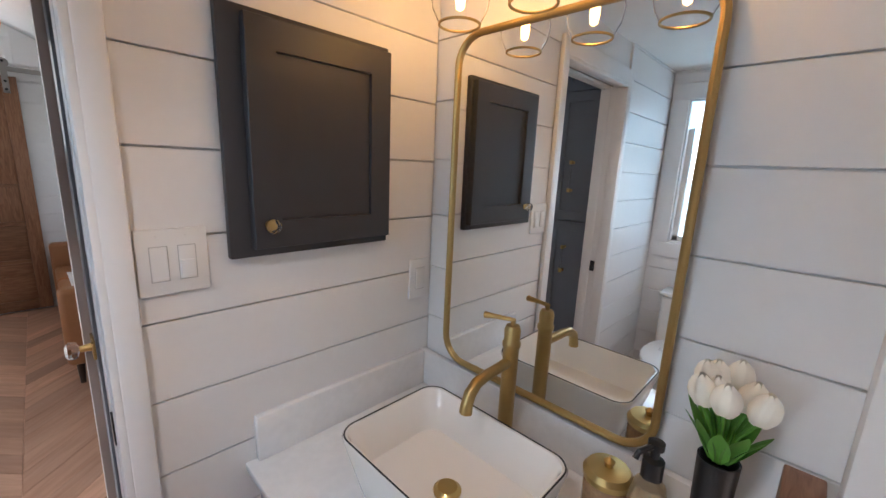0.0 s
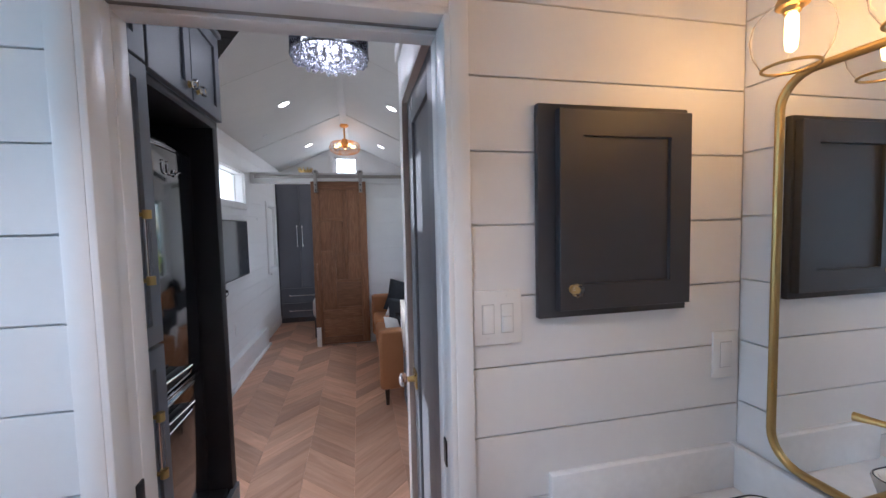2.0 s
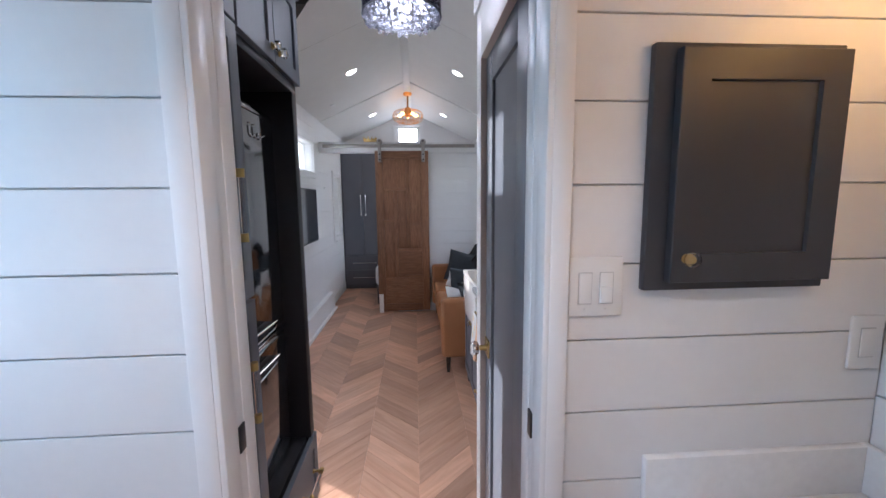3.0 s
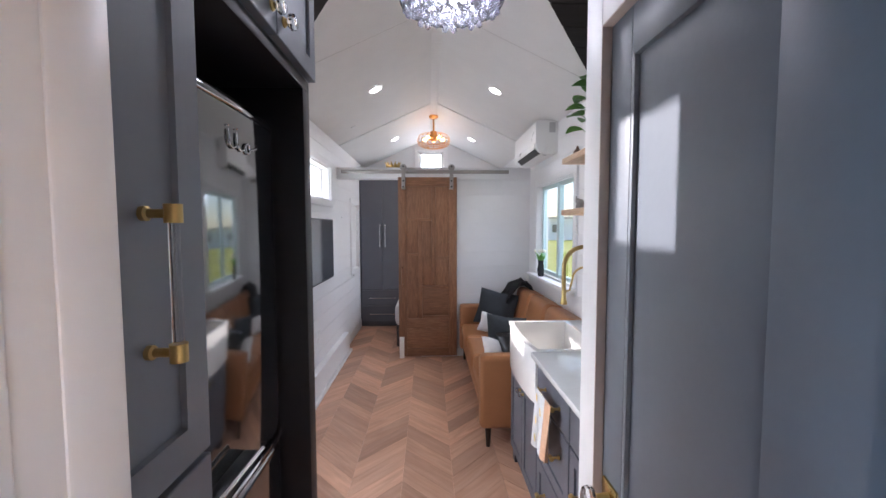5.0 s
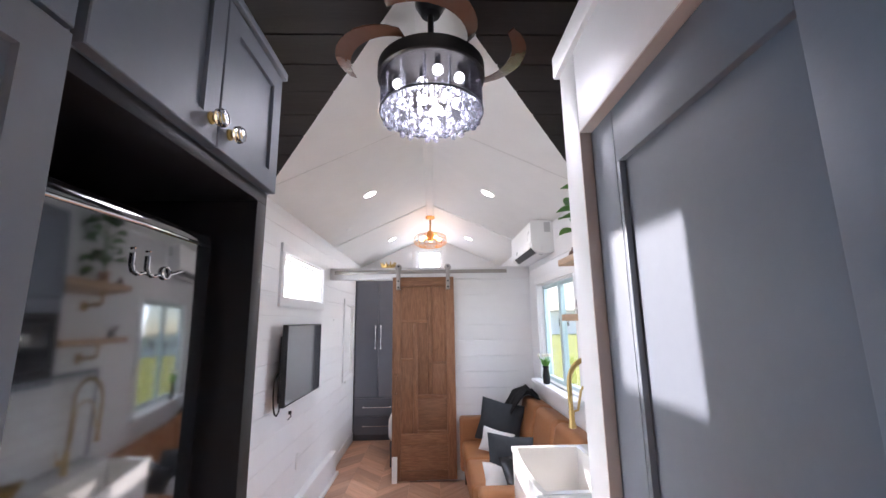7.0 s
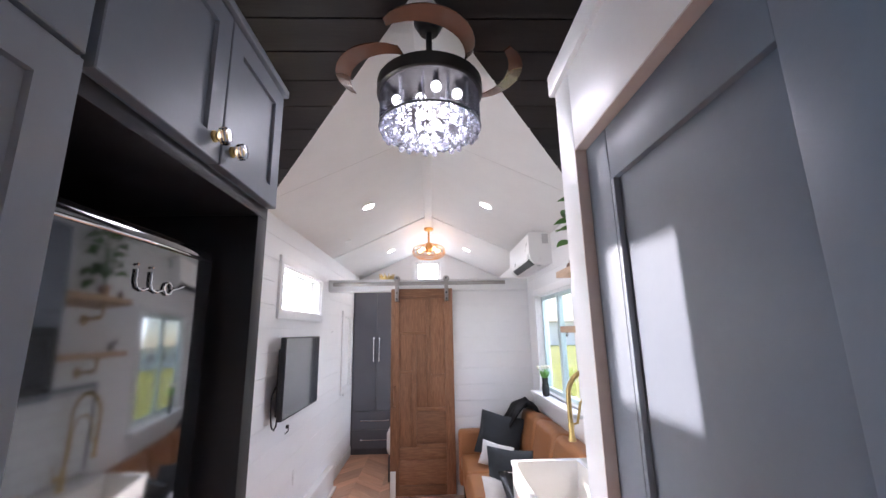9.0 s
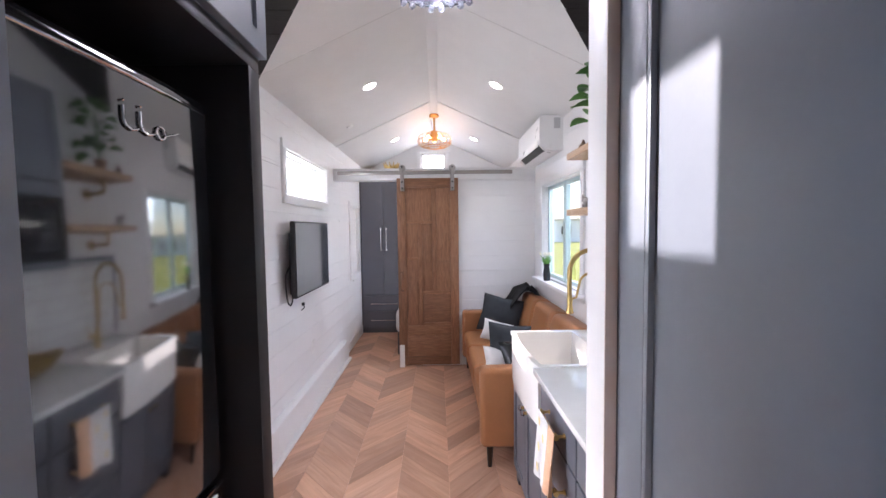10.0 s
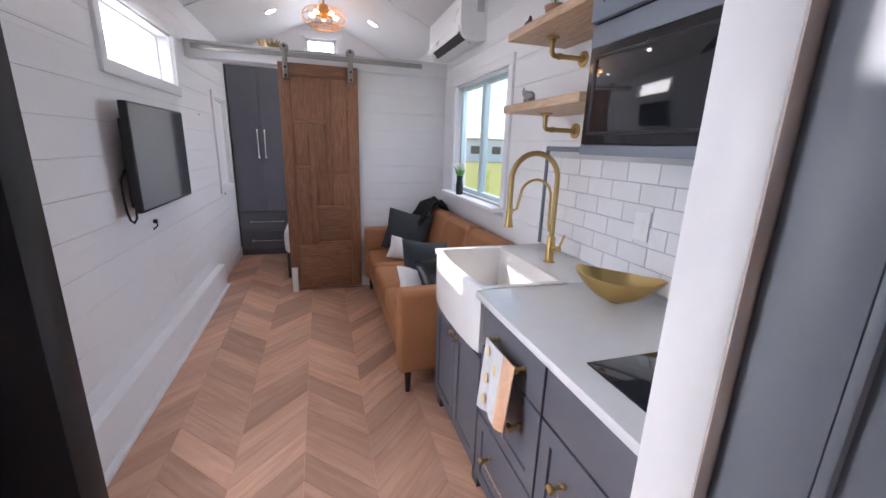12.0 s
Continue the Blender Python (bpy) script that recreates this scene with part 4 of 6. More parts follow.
for y0, y1, ky in ((0.705, 1.14, 1.1), (1.144, 1.58, 1.18)):
    d = shaker(ucab, "door", "x", 0.838, y0, y1, 1.838, 2.295, -1, CAB, 0.05)
    glass_knob(d, (0.838, ky, 1.88), (-1, 0, 0))
MWF = mat("smoked_glass", (0.022, 0.021, 0.022), 0.10)
mw = thing("microwave", (1.0, 1.2, 1.43), "built-in microwave with a dark glass door", "microwave")
boxpart("body", (0.862, 0.9, 1.4435), (1.15, 1.56, 1.7605), BLACK, mw)
boxpart("door_frame", (0.846, 0.9, 1.4435), (0.862, 1.575, 1.7605), MWF, mw, 0.006)
w = boxpart("door_window", (0.8445, 1.0, 1.485), (0.847, 1.53, 1.72), SCREEN, mw, 0.001)
for y0, y1, z0, z1 in ((0.985, 1.545, 1.72, 1.73), (0.985, 1.545, 1.475, 1.485), (0.985, 1.0, 1.485, 1.72), (1.53, 1.545, 1.485, 1.72)):
    boxpart("bezel", (0.8425, y0, z0), (0.8475, y1, z1), BLACK, w, 0.002)
boxpart("control_panel", (0.846, 0.73, 1.4435), (0.862, 0.897, 1.7605), BLACK, mw, 0.003)


place = Vector((0, 0.105, 0))


def shelf(z, name="wall_shelf"):
    s = thing(name, (1.0, 1.87, z), "thick pale wooden shelf on brass pipe brackets", "shelf", "kitchen shelves")
    bm = bmesh.new()
    box(bm, (0.878, 1.522, z), (XE, 2.142, z + 0.036), 0.004)
    part("board", bm, PINE, s)
    for y in (1.98,):
        bm = bmesh.new()
        tube(bm, [(XE, y, z - 0.075), (1.045, y, z - 0.075)] + arc((1.045, y, z - 0.055), 0.02, 270, 180, 5, (1, 0, 0), (0, 0, 1)) + [(1.025, y, z)], 0.011, 12)
        b = part("bracket", bm, GOLDDULL, s, "brass pipe bracket")
        bm = bmesh.new()
        lathe(bm, [(0.036, 0.0), (0.036, -0.007), (0.017, -0.010), (0.017, -0.022), (0.011, -0.023)], (XE, y, z - 0.075), "x", 20)
        part("flange", bm, GOLDDULL, b)
        bm = bmesh.new()
        lathe(bm, [(0.030, 0.0), (0.030, -0.006), (0.016, -0.009), (0.016, -0.02)], (1.025, y, z), "z", 20)
        part("flange", bm, GOLDDULL, b)
        bm = bmesh.new()
        tube(bm, [(1.06, y, z - 0.075), (1.075, y, z - 0.075)], 0.0145, 12)
        part("collar", bm, GOLDDULL, b)


shelf(1.925)
shelf(1.60)

place = Vector((0.02, 0.14, 0.0245))
fig = thing("elephant_figurine", (0.94, 2.0, 1.613), "small grey elephant figurine on the lower shelf", "figurine")
bm = bmesh.new()
bmesh.ops.create_uvsphere(bm, u_segments=14, v_segments=10, radius=1, matrix=Matrix.LocRotScale((0.94, 2.0, 1.651), None, (0.022, 0.034, 0.024)))
bmesh.ops.create_uvsphere(bm, u_segments=12, v_segments=8, radius=1, matrix=Matrix.LocRotScale((0.94, 2.037, 1.664), None, (0.016, 0.017, 0.018)))
tube(bm, [(0.94, 2.05, 1.66), (0.94, 2.062, 1.665), (0.94, 2.066, 1.68), (0.94, 2.062, 1.697)], [0.007, 0.006, 0.005, 0.003], 8)
for dx in (-0.012, 0.012):
    for y in (1.98, 2.02):
        lathe(bm, [(0.008, 1.6135), (0.009, 1.64)], (0.94 + dx, y, 0), steps=8)
part("body", bm, mat("grey_stoneware", (0.30, 0.28, 0.27), 0.5), fig)

place = Vector((0.07, 0.12, -0.002))
plant = thing("potted_plant", (0.93, 1.93, 1.963), "leafy green plant in a small clay pot on the shelf", "plant")
bm = bmesh.new()
lathe(bm, [(0.03, 1.964), (0.042, 2.03), (0.046, 2.034), (0.046, 2.042), (0.040, 2.042), (0.038, 2.03)], (0.93, 1.93, 0), steps=20)
part("pot", bm, mat("terracotta", (0.42, 0.24, 0.15), 0.7, var=0.12), plant)
rng = random.Random(7)
for k in range(22):
    a = k * 2.4 + rng.uniform(-0.3, 0.3)
    h = 2.08 + 0.014 * k + rng.uniform(-0.02, 0.02)
    r = 0.085 - 0.002 * k + rng.uniform(-0.02, 0.02)
    tip = Vector((0.93 + r * math.cos(a), 1.93 + r * math.sin(a), h + 0.02))
    bm = bmesh.new()
    tube(bm, [(0.93, 1.93, 2.03), (0.93 + 0.3 * r * math.cos(a), 1.93 + 0.3 * r * math.sin(a), h - 0.02), tip], 0.002, 5)
    out = Vector((math.cos(a), math.sin(a), rng.uniform(-0.3, 0.5))).normalized()
    side = out.cross(Vector((0, 0, 1))).normalized()
    up = side.cross(out)
    prev = None
    for i in range(7):
        t = i / 6
        w = 0.056 * math.sin(math.pi * min(1, t * 0.93 + 0.06)) ** 0.65
        c = tip + out * (t * 0.105) - up * (0.02 * t * t)
        now = [bm.verts.new(c - side * w + up * 0.35 * w), bm.verts.new(c), bm.verts.new(c + side * w + up * 0.35 * w)]
        if prev:
            bm.faces.new((prev[0], prev[1], now[1], now[0]))
            bm.faces.new((prev[1], prev[2], now[2], now[1]))
        prev = now
    part("leaf", bm, LEAF, plant)
place = Vector((0.05, 0.105, -0.002))
jar = thing("clay_jar", (0.9, 2.07, 1.963), "small brown clay jar on the upper shelf", "jar")
bm = bmesh.new()
lathe(bm, [(0.018, 1.9635), (0.024, 1.97), (0.026, 1.99), (0.02, 2.005), (0.012, 2.008), (0.005, 2.03), (0.003, 2.03)], (0.9, 2.07, 0), steps=16)
part("body", bm, mat("brown_clay", (0.2, 0.12, 0.09), 0.6), jar)

# brass spring faucet
place = Vector((0.048, 0.052, 0))
fa = thing("kitchen_faucet", (0.97, 1.87, 0.912), "brushed brass kitchen faucet with a pull-down spout", "faucet")
bm = bmesh.new()
lathe(bm, [(0.028, 0.9125), (0.028, 0.918), (0.020, 0.922), (0.020, 1.03), (0.013, 1.04)], (0.97, 1.87, 0), steps=20)
part("base", bm, GOLD, fa)
bm = bmesh.new()
neck = [(0.97, 1.87, 1.03), (0.97, 1.87, 1.30)] + arc((0.855, 1.87, 1.30), 0.115, 0, 180, 18, (1, 0, 0), (0, 0, 1)) + [(0.74, 1.87, 1.20), (0.742, 1.87, 1.17)]
tube(bm, neck, 0.012, 12)
part("neck", bm, GOLDDULL, fa)
bm = bmesh.new()
lathe(bm, [(0.010, 0.09), (0.015, 0.07), (0.013, 0.05), (0.014, 0.03), (0.020, 0.0), (0.016, -0.002)], (0.742, 1.87, 1.09), steps=18)
part("spray_head", bm, GOLD, fa)
bm = bmesh.new()
tube(bm, [(0.955, 1.87, 1.06), (0.945, 1.87, 1.10), (0.945, 1.87, 1.22)] + arc((0.865, 1.87, 1.22), 0.08, 0, 150, 12, (1, 0, 0), (0, 0, 1)) + [(0.775, 1.87, 1.17), (0.755, 1.87, 1.165)], 0.006, 10)
part("guide_arm", bm, GOLD, fa)
bm = bmesh.new()
tube(bm, [(0.97, 1.87, 0.985), (0.97, 1.80, 0.99)], 0.014, 12)
tube(bm, [(0.97, 1.805, 0.99), (0.985, 1.79, 1.06)], 0.005, 8)
part("lever", bm, GOLD, fa)

bowl = thing("leaf_bowl", (0.93, 1.37, 0.912), "gold hammered-metal bowl shaped like a leaf", "bowl")
bm = bmesh.new()
n, mrow = 28, 7
rows = []
for shell in (0, 1):
    for i in range(mrow + 1):
        t = i / mrow
        ring = []
        for k in range(n):
            a = 2 * math.pi * k / n
            rr = (0.03 + 0.97 * t ** 0.7)
            rib = 1 + 0.03 * math.cos(9 * a) * t
            u = 0.150 * rr * math.cos(a) * rib
            v = 0.085 * rr * math.sin(a) * rib
            zz = 0.082 * t ** 1.8 + 0.02 * t * abs(math.cos(a)) ** 3
            ring.append((u, v, zz - (0.004 if shell else 0)))
        rows.append(ring)
m = pose(0.93, 1.37, 0.92, 0, 0, -52)
vs = [[bm.verts.new(m @ Vector(p)) for p in ring] for ring in rows]
for s0 in (0, mrow + 1):
    for i in range(mrow):
        for k in range(n):
            j = (k + 1) % n
            bm.faces.new((vs[s0 + i][k], vs[s0 + i][j], vs[s0 + i + 1][j], vs[s0 + i + 1][k]))
for k in range(n):
    j = (k + 1) % n
    bm.faces.new((vs[mrow][k], vs[mrow][j], vs[-1][j], vs[-1][k]))
bm.faces.new(vs[mrow + 1])
part("shell", bm, GOLD, bowl, angle=60)
bm = bmesh.new()
lathe(bm, [(0.022, 0.9125), (0.024, 0.918)], (0.93, 1.37, 0), steps=16)
part("foot", bm, GOLDDULL, bowl)

hob = thing("cooktop", (0.75, 0.86, 0.912), "black glass induction cooktop set on the worktop", "cooktop")
boxpart("glass", (0.56, 0.70, 0.9125), (1.05, 1.03, 0.918), SCREEN, hob, 0.002)

# patterned towel over the top drawer handle
towel = thing("tea_towel", (0.47, 1.34, 0.55), "white tea towel with yellow pineapple print hung on a handle", "towel")
PRINT = mat("yellow_print", (0.80, 0.62, 0.30), 0.9, var=0.15, scale=40)
PEACH = mat("peach_cloth", (0.75, 0.47, 0.30), 0.9, var=0.1, scale=40, bump=0.4, bscale=300)


def cloth(bm, y0, y1, ztop, zbot, x, amp, ph, n=14, k=10):
    g = []
    for i in range(k + 1):
        t = i / k
        row = []
        for j in range(n + 1):
            u = j / n
            z = ztop + (zbot - ztop) * t + 0.012 * math.sin(5 * u + ph) * t
            xx = x - amp * t * math.sin(7 * u + ph) - 0.012 * t
            row.append(bm.verts.new((xx, y0 + (y1 - y0) * u * (1 + 0.05 * t), z)))
        g.append(row)
    for i in range(k):
        for j in range(n):
            bm.faces.new((g[i][j], g[i][j + 1], g[i + 1][j + 1], g[i + 1][j]))
    out = bmesh.ops.extrude_face_region(bm, geom=bm.faces[:])
    for v in out["geom"]:
        if isinstance(v, bmesh.types.BMVert):
            v.co.x += 0.003


bm = bmesh.new()
cloth(bm, 1.30, 1.43, 0.797, 0.535, 0.466, 0.008, 0.4)
part("front_fold", bm, FABRICW, towel)
bm = bmesh.new()
cloth(bm, 1.225, 1.30, 0.797, 0.55, 0.468, 0.012, 1.8)
part("back_fold", bm, PEACH, towel, "peach-coloured underside of the towel")
for y, z in ((1.40, 0.76), (1.34, 0.72), (1.395, 0.66), (1.33, 0.615), (1.40, 0.575)):
    bm = bmesh.new()
    bmesh.ops.create_uvsphere(bm, u_segments=10, v_segments=6, radius=1, matrix=Matrix.LocRotScale((0.4625 - 0.045 * (0.797 - z), y, z), None, (0.0009, 0.014, 0.019)))
    part("pineapple_print", bm, PRINT, towel)

# ---- living space ----
place = Vector((0.02, -0.05, 0.0))
ac = thing("air_conditioner", (1.09, 3.8, 2.2), "white split air conditioner with an open vent", "air conditioner")
bm = bmesh.new()
sec = [(1.18, 2.20), (1.10, 2.185), (1.02, 2.20), (0.985, 2.235), (0.975, 2.30), (0.978, 2.475), (0.995, 2.49), (1.18, 2.49)]
prism(bm, [(x, 3.36, z) for x, z in sec], (0, 0.86, 0))
part("body", bm, PLASTIC, ac, angle=30)
bm = bmesh.new()
prism(bm, [(0.975, 3.40, 2.242), (1.02, 3.40, 2.193), (1.035, 3.40, 2.197), (0.99, 3.40, 2.25)], (0, 0.70, 0))
part("vent", bm, BLACK, ac)
bm = bmesh.new()
box(bm, (-0.002, 0, -0.03), (0.004, 0.70, 0.035), 0.001, m=pose(0.972, 3.40, 2.262, 0, 6, 0))
part("flap", bm, PLASTIC, ac)
boxpart("rating_label", (1.10, 3.3575, 2.38), (1.155, 3.361, 2.47), GROUT, ac, 0, "grey rating label of unreadable print")
boxpart("side_seam", (1.185, 3.357, 2.25), (1.188, 3.361, 2.5), BLACK, ac, 0)

place = Vector((0, -0.165, 0))
sv = thing("tulip_vase", (1.14, 3.76, EW[2]), "white tulips in a dark vase on the window sill", "vase")
bm = bmesh.new()
lathe(bm, [(0.024, EW[2] + 0.001), (0.03, EW[2] + 0.01), (0.034, EW[2] + 0.07), (0.024, EW[2] + 0.13), (0.03, EW[2] + 0.16), (0.026, EW[2] + 0.16)], (1.14, 3.76, 0), steps=20)
part("vase", bm, mat("black_glazed_vase", (0.02, 0.022, 0.025), 0.25), sv)


def tulips(parent, centre, zbase, n, spread, tall, seed, bloom=0.02):
    rng = random.Random(seed)
    c = Vector(centre)
    for k in range(n):
        a = 2 * math.pi * k / n + rng.uniform(-0.4, 0.4)
        r = spread * (0.25 + 0.75 * rng.random())
        top = Vector((c.x + r * math.cos(a), c.y + r * math.sin(a), zbase + tall * rng.uniform(0.8, 1.0)))
        bm = bmesh.new()
        tube(bm, [(c.x, c.y, zbase - 0.02), (c.x + 0.5 * r * math.cos(a), c.y + 0.5 * r * math.sin(a), zbase + tall * 0.45), top], 0.0028, 6)
        st = part("stem", bm, TLEAF, parent)
        for q in range(6):
            b = 2 * math.pi * q / 6
            tilt = Vector((math.cos(a), math.sin(a), 0)) * 0.25
            bm = bmesh.new()
            grid = []
            inn = 0.82 if q % 2 else 1.0
            for i in range(6):
                t = i / 5
                rr = bloom * inn * math.sin(math.pi * (0.14 + 0.83 * t)) ** 0.6
                half = 0.70 if t < 0.7 else (0.62 if t < 0.9 else 0.3)
                grid.append([bm.verts.new(top + Vector((rr * math.cos(b + half * s), rr * math.sin(b + half * s), bloom * 2.5 * t)) + tilt * bloom * 1.6 * t) for s in (-1, -0.4, 0.4, 1)])
            for r0, r1 in zip(grid, grid[1:]):
                for s in range(3):
                    bm.faces.new((r0[s], r0[s + 1], r1[s + 1], r1[s]))
            part("petal", bm, PETAL, st, "", 60)
    for k in range(n + 2):
        a = 2 * math.pi * (k + 0.5) / (n + 2)
        out = Vector((math.cos(a), math.sin(a), 0))
        side = Vector((-math.sin(a), math.cos(a), 0))
        h = tall * rng.uniform(0.55, 0.95)
        bm = bmesh.new()
        prev = None
        for i in range(7):
            t = i / 6
            w = max(bloom, 0.021) * 0.75 * math.sin(math.pi * (0.1 + 0.88 * t)) ** 0.8
            p = c + out * (spread * (0.25 + 0.75 * t ** 1.5)) + Vector((0, 0, zbase - c.z - 0.01 + h * t))
            now = [bm.verts.new(p - side * w + out * 0.3 * w), bm.verts.new(p), bm.verts.new(p + side * w + out * 0.3 * w)]
            if prev:
                bm.faces.new((prev[0], prev[1], now[1], now[0]))
                bm.faces.new((prev[1], prev[2], now[2], now[1]))
            prev = now
        part("leaf", bm, TLEAF, parent, "", 60)


tulips(sv, (1.14, 3.76, 0), EW[2] + 0.16, 6, 0.055, 0.09, 3, 0.012)

for nm, lab, c, size, rot, m in (
    ("cushion", "charcoal square cushion leaning on the sofa's arm", (0.755, 3.93, 0.635), (0.43, 0.39, 0.13), (70, 10, -20), FABRICG),
    ("cushion", "small white lumbar cushion", (0.675, 3.66, 0.535), (0.29, 0.20, 0.09), (66, 12, -18), FABRICW),
    ("cushion", "dark grey rounded cushion by the near arm", (0.655, 2.86, 0.635), (0.36, 0.34, 0.13), (68, 10, 12), FABRICG),
    ("cushion", "glossy black cushion by the near arm", (0.735, 2.70, 0.585), (0.34, 0.30, 0.11), (66, -6, 10), SATIN),
    ("cushion", "white cushion by the near arm", (0.575, 2.78, 0.545), (0.28, 0.22, 0.11), (62, 8, 18), FABRICW),
):
    bm = bmesh.new()
    cushion(bm, c, size, rot)
    tagged(part(nm, bm, m, None, angle=60), lab, "cushion", "sofa cushions")
place = Vector((0.045, 0.03, 0.0))
throw = thing("throw_blanket", (0.95, 4.0, 0.75), "black throw blanket draped over the sofa back", "blanket")
bm = bmesh.new()
prev = None
prof = [(0.80, 0.73), (0.85, 0.80), (0.90, 0.87), (0.96, 0.915), (1.03, 0.91), (1.09, 0.85), (1.125, 0.75)]
grid = [[bm.verts.new((x + 0.012 * noise.noise((j * 0.9, i * 0.8, 3)), 3.80 + 0.38 * j / 14, z + 0.05 * noise.noise((j * 0.55, i * 0.9, 1)) + 0.01)) for j in range(15)] for i, (x, z) in enumerate(prof)]
for a, b in zip(grid, grid[1:]):
    for j in range(14):
        bm.faces.new((a[j], a[j + 1], b[j + 1], b[j]))
out = bmesh.ops.extrude_face_region(bm, geom=bm.faces[:])
for v in out["geom"]:
    if isinstance(v, bmesh.types.BMVert):
        v.co.z -= 0.02
part("cloth", bm, FABRICK, throw, angle=70)

place = Vector((0.085, 0.02, -0.025))
cr = thing("gold_crown", (-0.475, 4.32, 2.225), "small gold crown ornament on the partition's ledge", "ornament")
bm = bmesh.new()
lathe(bm, [(0.060, 2.226), (0.066, 2.228), (0.070, 2.252), (0.064, 2.252), (0.058, 2.23)], (-0.475, 4.32, 0), steps=24)
ring = part("band", bm, GOLD, cr)
for k in range(11):
    a = 2 * math.pi * k / 11
    bm = bmesh.new()
    p = Vector((-0.475 + 0.066 * math.cos(a), 4.32 + 0.066 * math.sin(a), 2.245))
    lathe(bm, [(0.016, 0.0), (0.010, 0.02), (0.004, 0.042), (0.007, 0.047), (0.0, 0.056)], (0, 0, 0), steps=8, m=Matrix.Translation(p) @ pose(0, 0, 0, -26 * math.sin(a), 26 * math.cos(a), 0))
    part("spike", bm, GOLD, ring)

# bed behind the sliding door
place = Vector((0.05, -0.08, 0))
bed = thing("bed", (0.3, 5.25, 0), "made bed with a white duvet", "bed")
boxpart("base", (-0.44, 4.75, 0.0), (1.12, 5.76, 0.26), CABDARK, bed, 0.006)
bm = bmesh.new()
box(bm, (-0.46, 4.70, 0.262), (1.15, 5.78, 0.56), 0.08, 6)
part("duvet", bm, FABRICW, bed)

# television cables, and the hook below it
place = Vector((0.10, 0.02, 0.02))
cb = thing("tv_cable", (-1.08, 2.8, 1.1), "black cable looped behind the television", "cable")
bm = bmesh.new()
tube(bm, [(-1.068, 2.82, 1.25), (-1.075, 2.77, 1.24), (-1.085, 2.735, 1.19), (-1.08, 2.72, 1.10), (-1.075, 2.72, 1.03), (-1.07, 2.73, 0.985), (-1.065, 2.755, 0.965), (-1.06, 2.78, 0.985), (-1.06, 2.79, 1.04), (-1.06, 2.80, 1.09)], 0.006, 8)
part("loop", bm, BLACK, cb)
place = Vector((0, -0.03, -0.02))
hk = thing("wall_plug", (-1.14, 3.2, 0.9), "small dark cable plug on the wall", "plug")
boxpart("plug", (XW, 3.19, 0.93), (XW + 0.02, 3.215, 0.955), BLACK, hk, 0.004)
bm = bmesh.new()
tube(bm, [(XW + 0.015, 3.2, 0.94), (XW + 0.03, 3.17, 0.92), (XW + 0.012, 3.15, 0.90)], 0.004, 8)
part("lead", bm, BLACK, hk)
place = Vector((0, 0.43, 0.018))
nl = thing("wall_nail", (XW, 4.05, 1.62), "small dark nail head in the shiplap wall", "nail")
boxpart("head", (XW - 0.004, 4.045, 1.615), (XW + 0.006, 4.055, 1.625), BLACK, nl, 0.002)
boxpart("door_lever", (XW + 0.018, 5.03, 0.86), (XW + 0.038, 5.10, 0.885), PLASTIC, None, 0.004)
tagged(bpy.data.objects["door_lever"], "small white window crank by the bedroom window", "handle")

place = Vector((0, 0, 0))
lo = thing("wall_outlet", (XW, 3.42, 0.49), "white outlet plate low on the shiplap wall", "outlet")
boxpart("plate", (XW, 3.385, 0.435), (XW + 0.006, 3.455, 0.55), PLASTIC, lo, 0.002)
for z in (0.462, 0.502):
    boxpart("socket", (XW + 0.005, 3.404, z), (XW + 0.008, 3.436, z + 0.028), PLASTIC, lo, 0.001)

# ---- ceiling lights ----
place = Vector((0, 0, 0))
for x, y in CANS:
    s = 1 if x > RX else -1
    zc = ZR - SLOPE * abs(x - RX)
    can = thing("recessed_light", (x, y, zc), "round recessed ceiling light, lit", "light", "recessed ceiling lights")
    m = Matrix.Translation((x, y, zc)) @ pose(0, 0, 0, 0, s * math.degrees(math.atan(SLOPE)), 0)
    bm = bmesh.new()
    lathe(bm, [(0.052, -0.002), (0.070, -0.002), (0.072, -0.007), (0.054, -0.010), (0.052, -0.004)], (0, 0, 0), steps=28, m=m)
    part("ring", bm, PLASTIC, can)
    bm = bmesh.new()
    lathe(bm, [(0.0, -0.006), (0.053, -0.006), (0.053, -0.002), (0.0, -0.002)], (0, 0, 0), steps=28, m=m)
    part("lens", bm, LED, can)
can = thing("recessed_light", (0, -0.8, 2.16), "round recessed bathroom ceiling light, lit", "light", "recessed ceiling lights")
bm = bmesh.new()
lathe(bm, [(0.052, 2.158), (0.072, 2.158), (0.070, 2.152), (0.052, 2.154)], (0, -0.8, 0), steps=28)
part("ring", bm, PLASTIC, can)
bm = bmesh.new()
lathe(bm, [(0.0, 2.154), (0.052, 2.154), (0.052, 2.158)], (0, -0.8, 0), steps=28)
part("lens", bm, LED, can)
det = thing("smoke_detector", (-0.77, 4.0, 2.58), "small white round ceiling sensor", "detector")
bm = bmesh.new()
lathe(bm, [(0.0, -0.012), (0.03, -0.012), (0.036, -0.004), (0.036, 0.0)], (0, 0, 0), steps=20, m=Matrix.Translation((-0.77, 4.0, ZR - SLOPE * 0.86)) @ pose(0, 0, 0, 0, -24.8, 0))
part("cap", bm, PLASTIC, det)

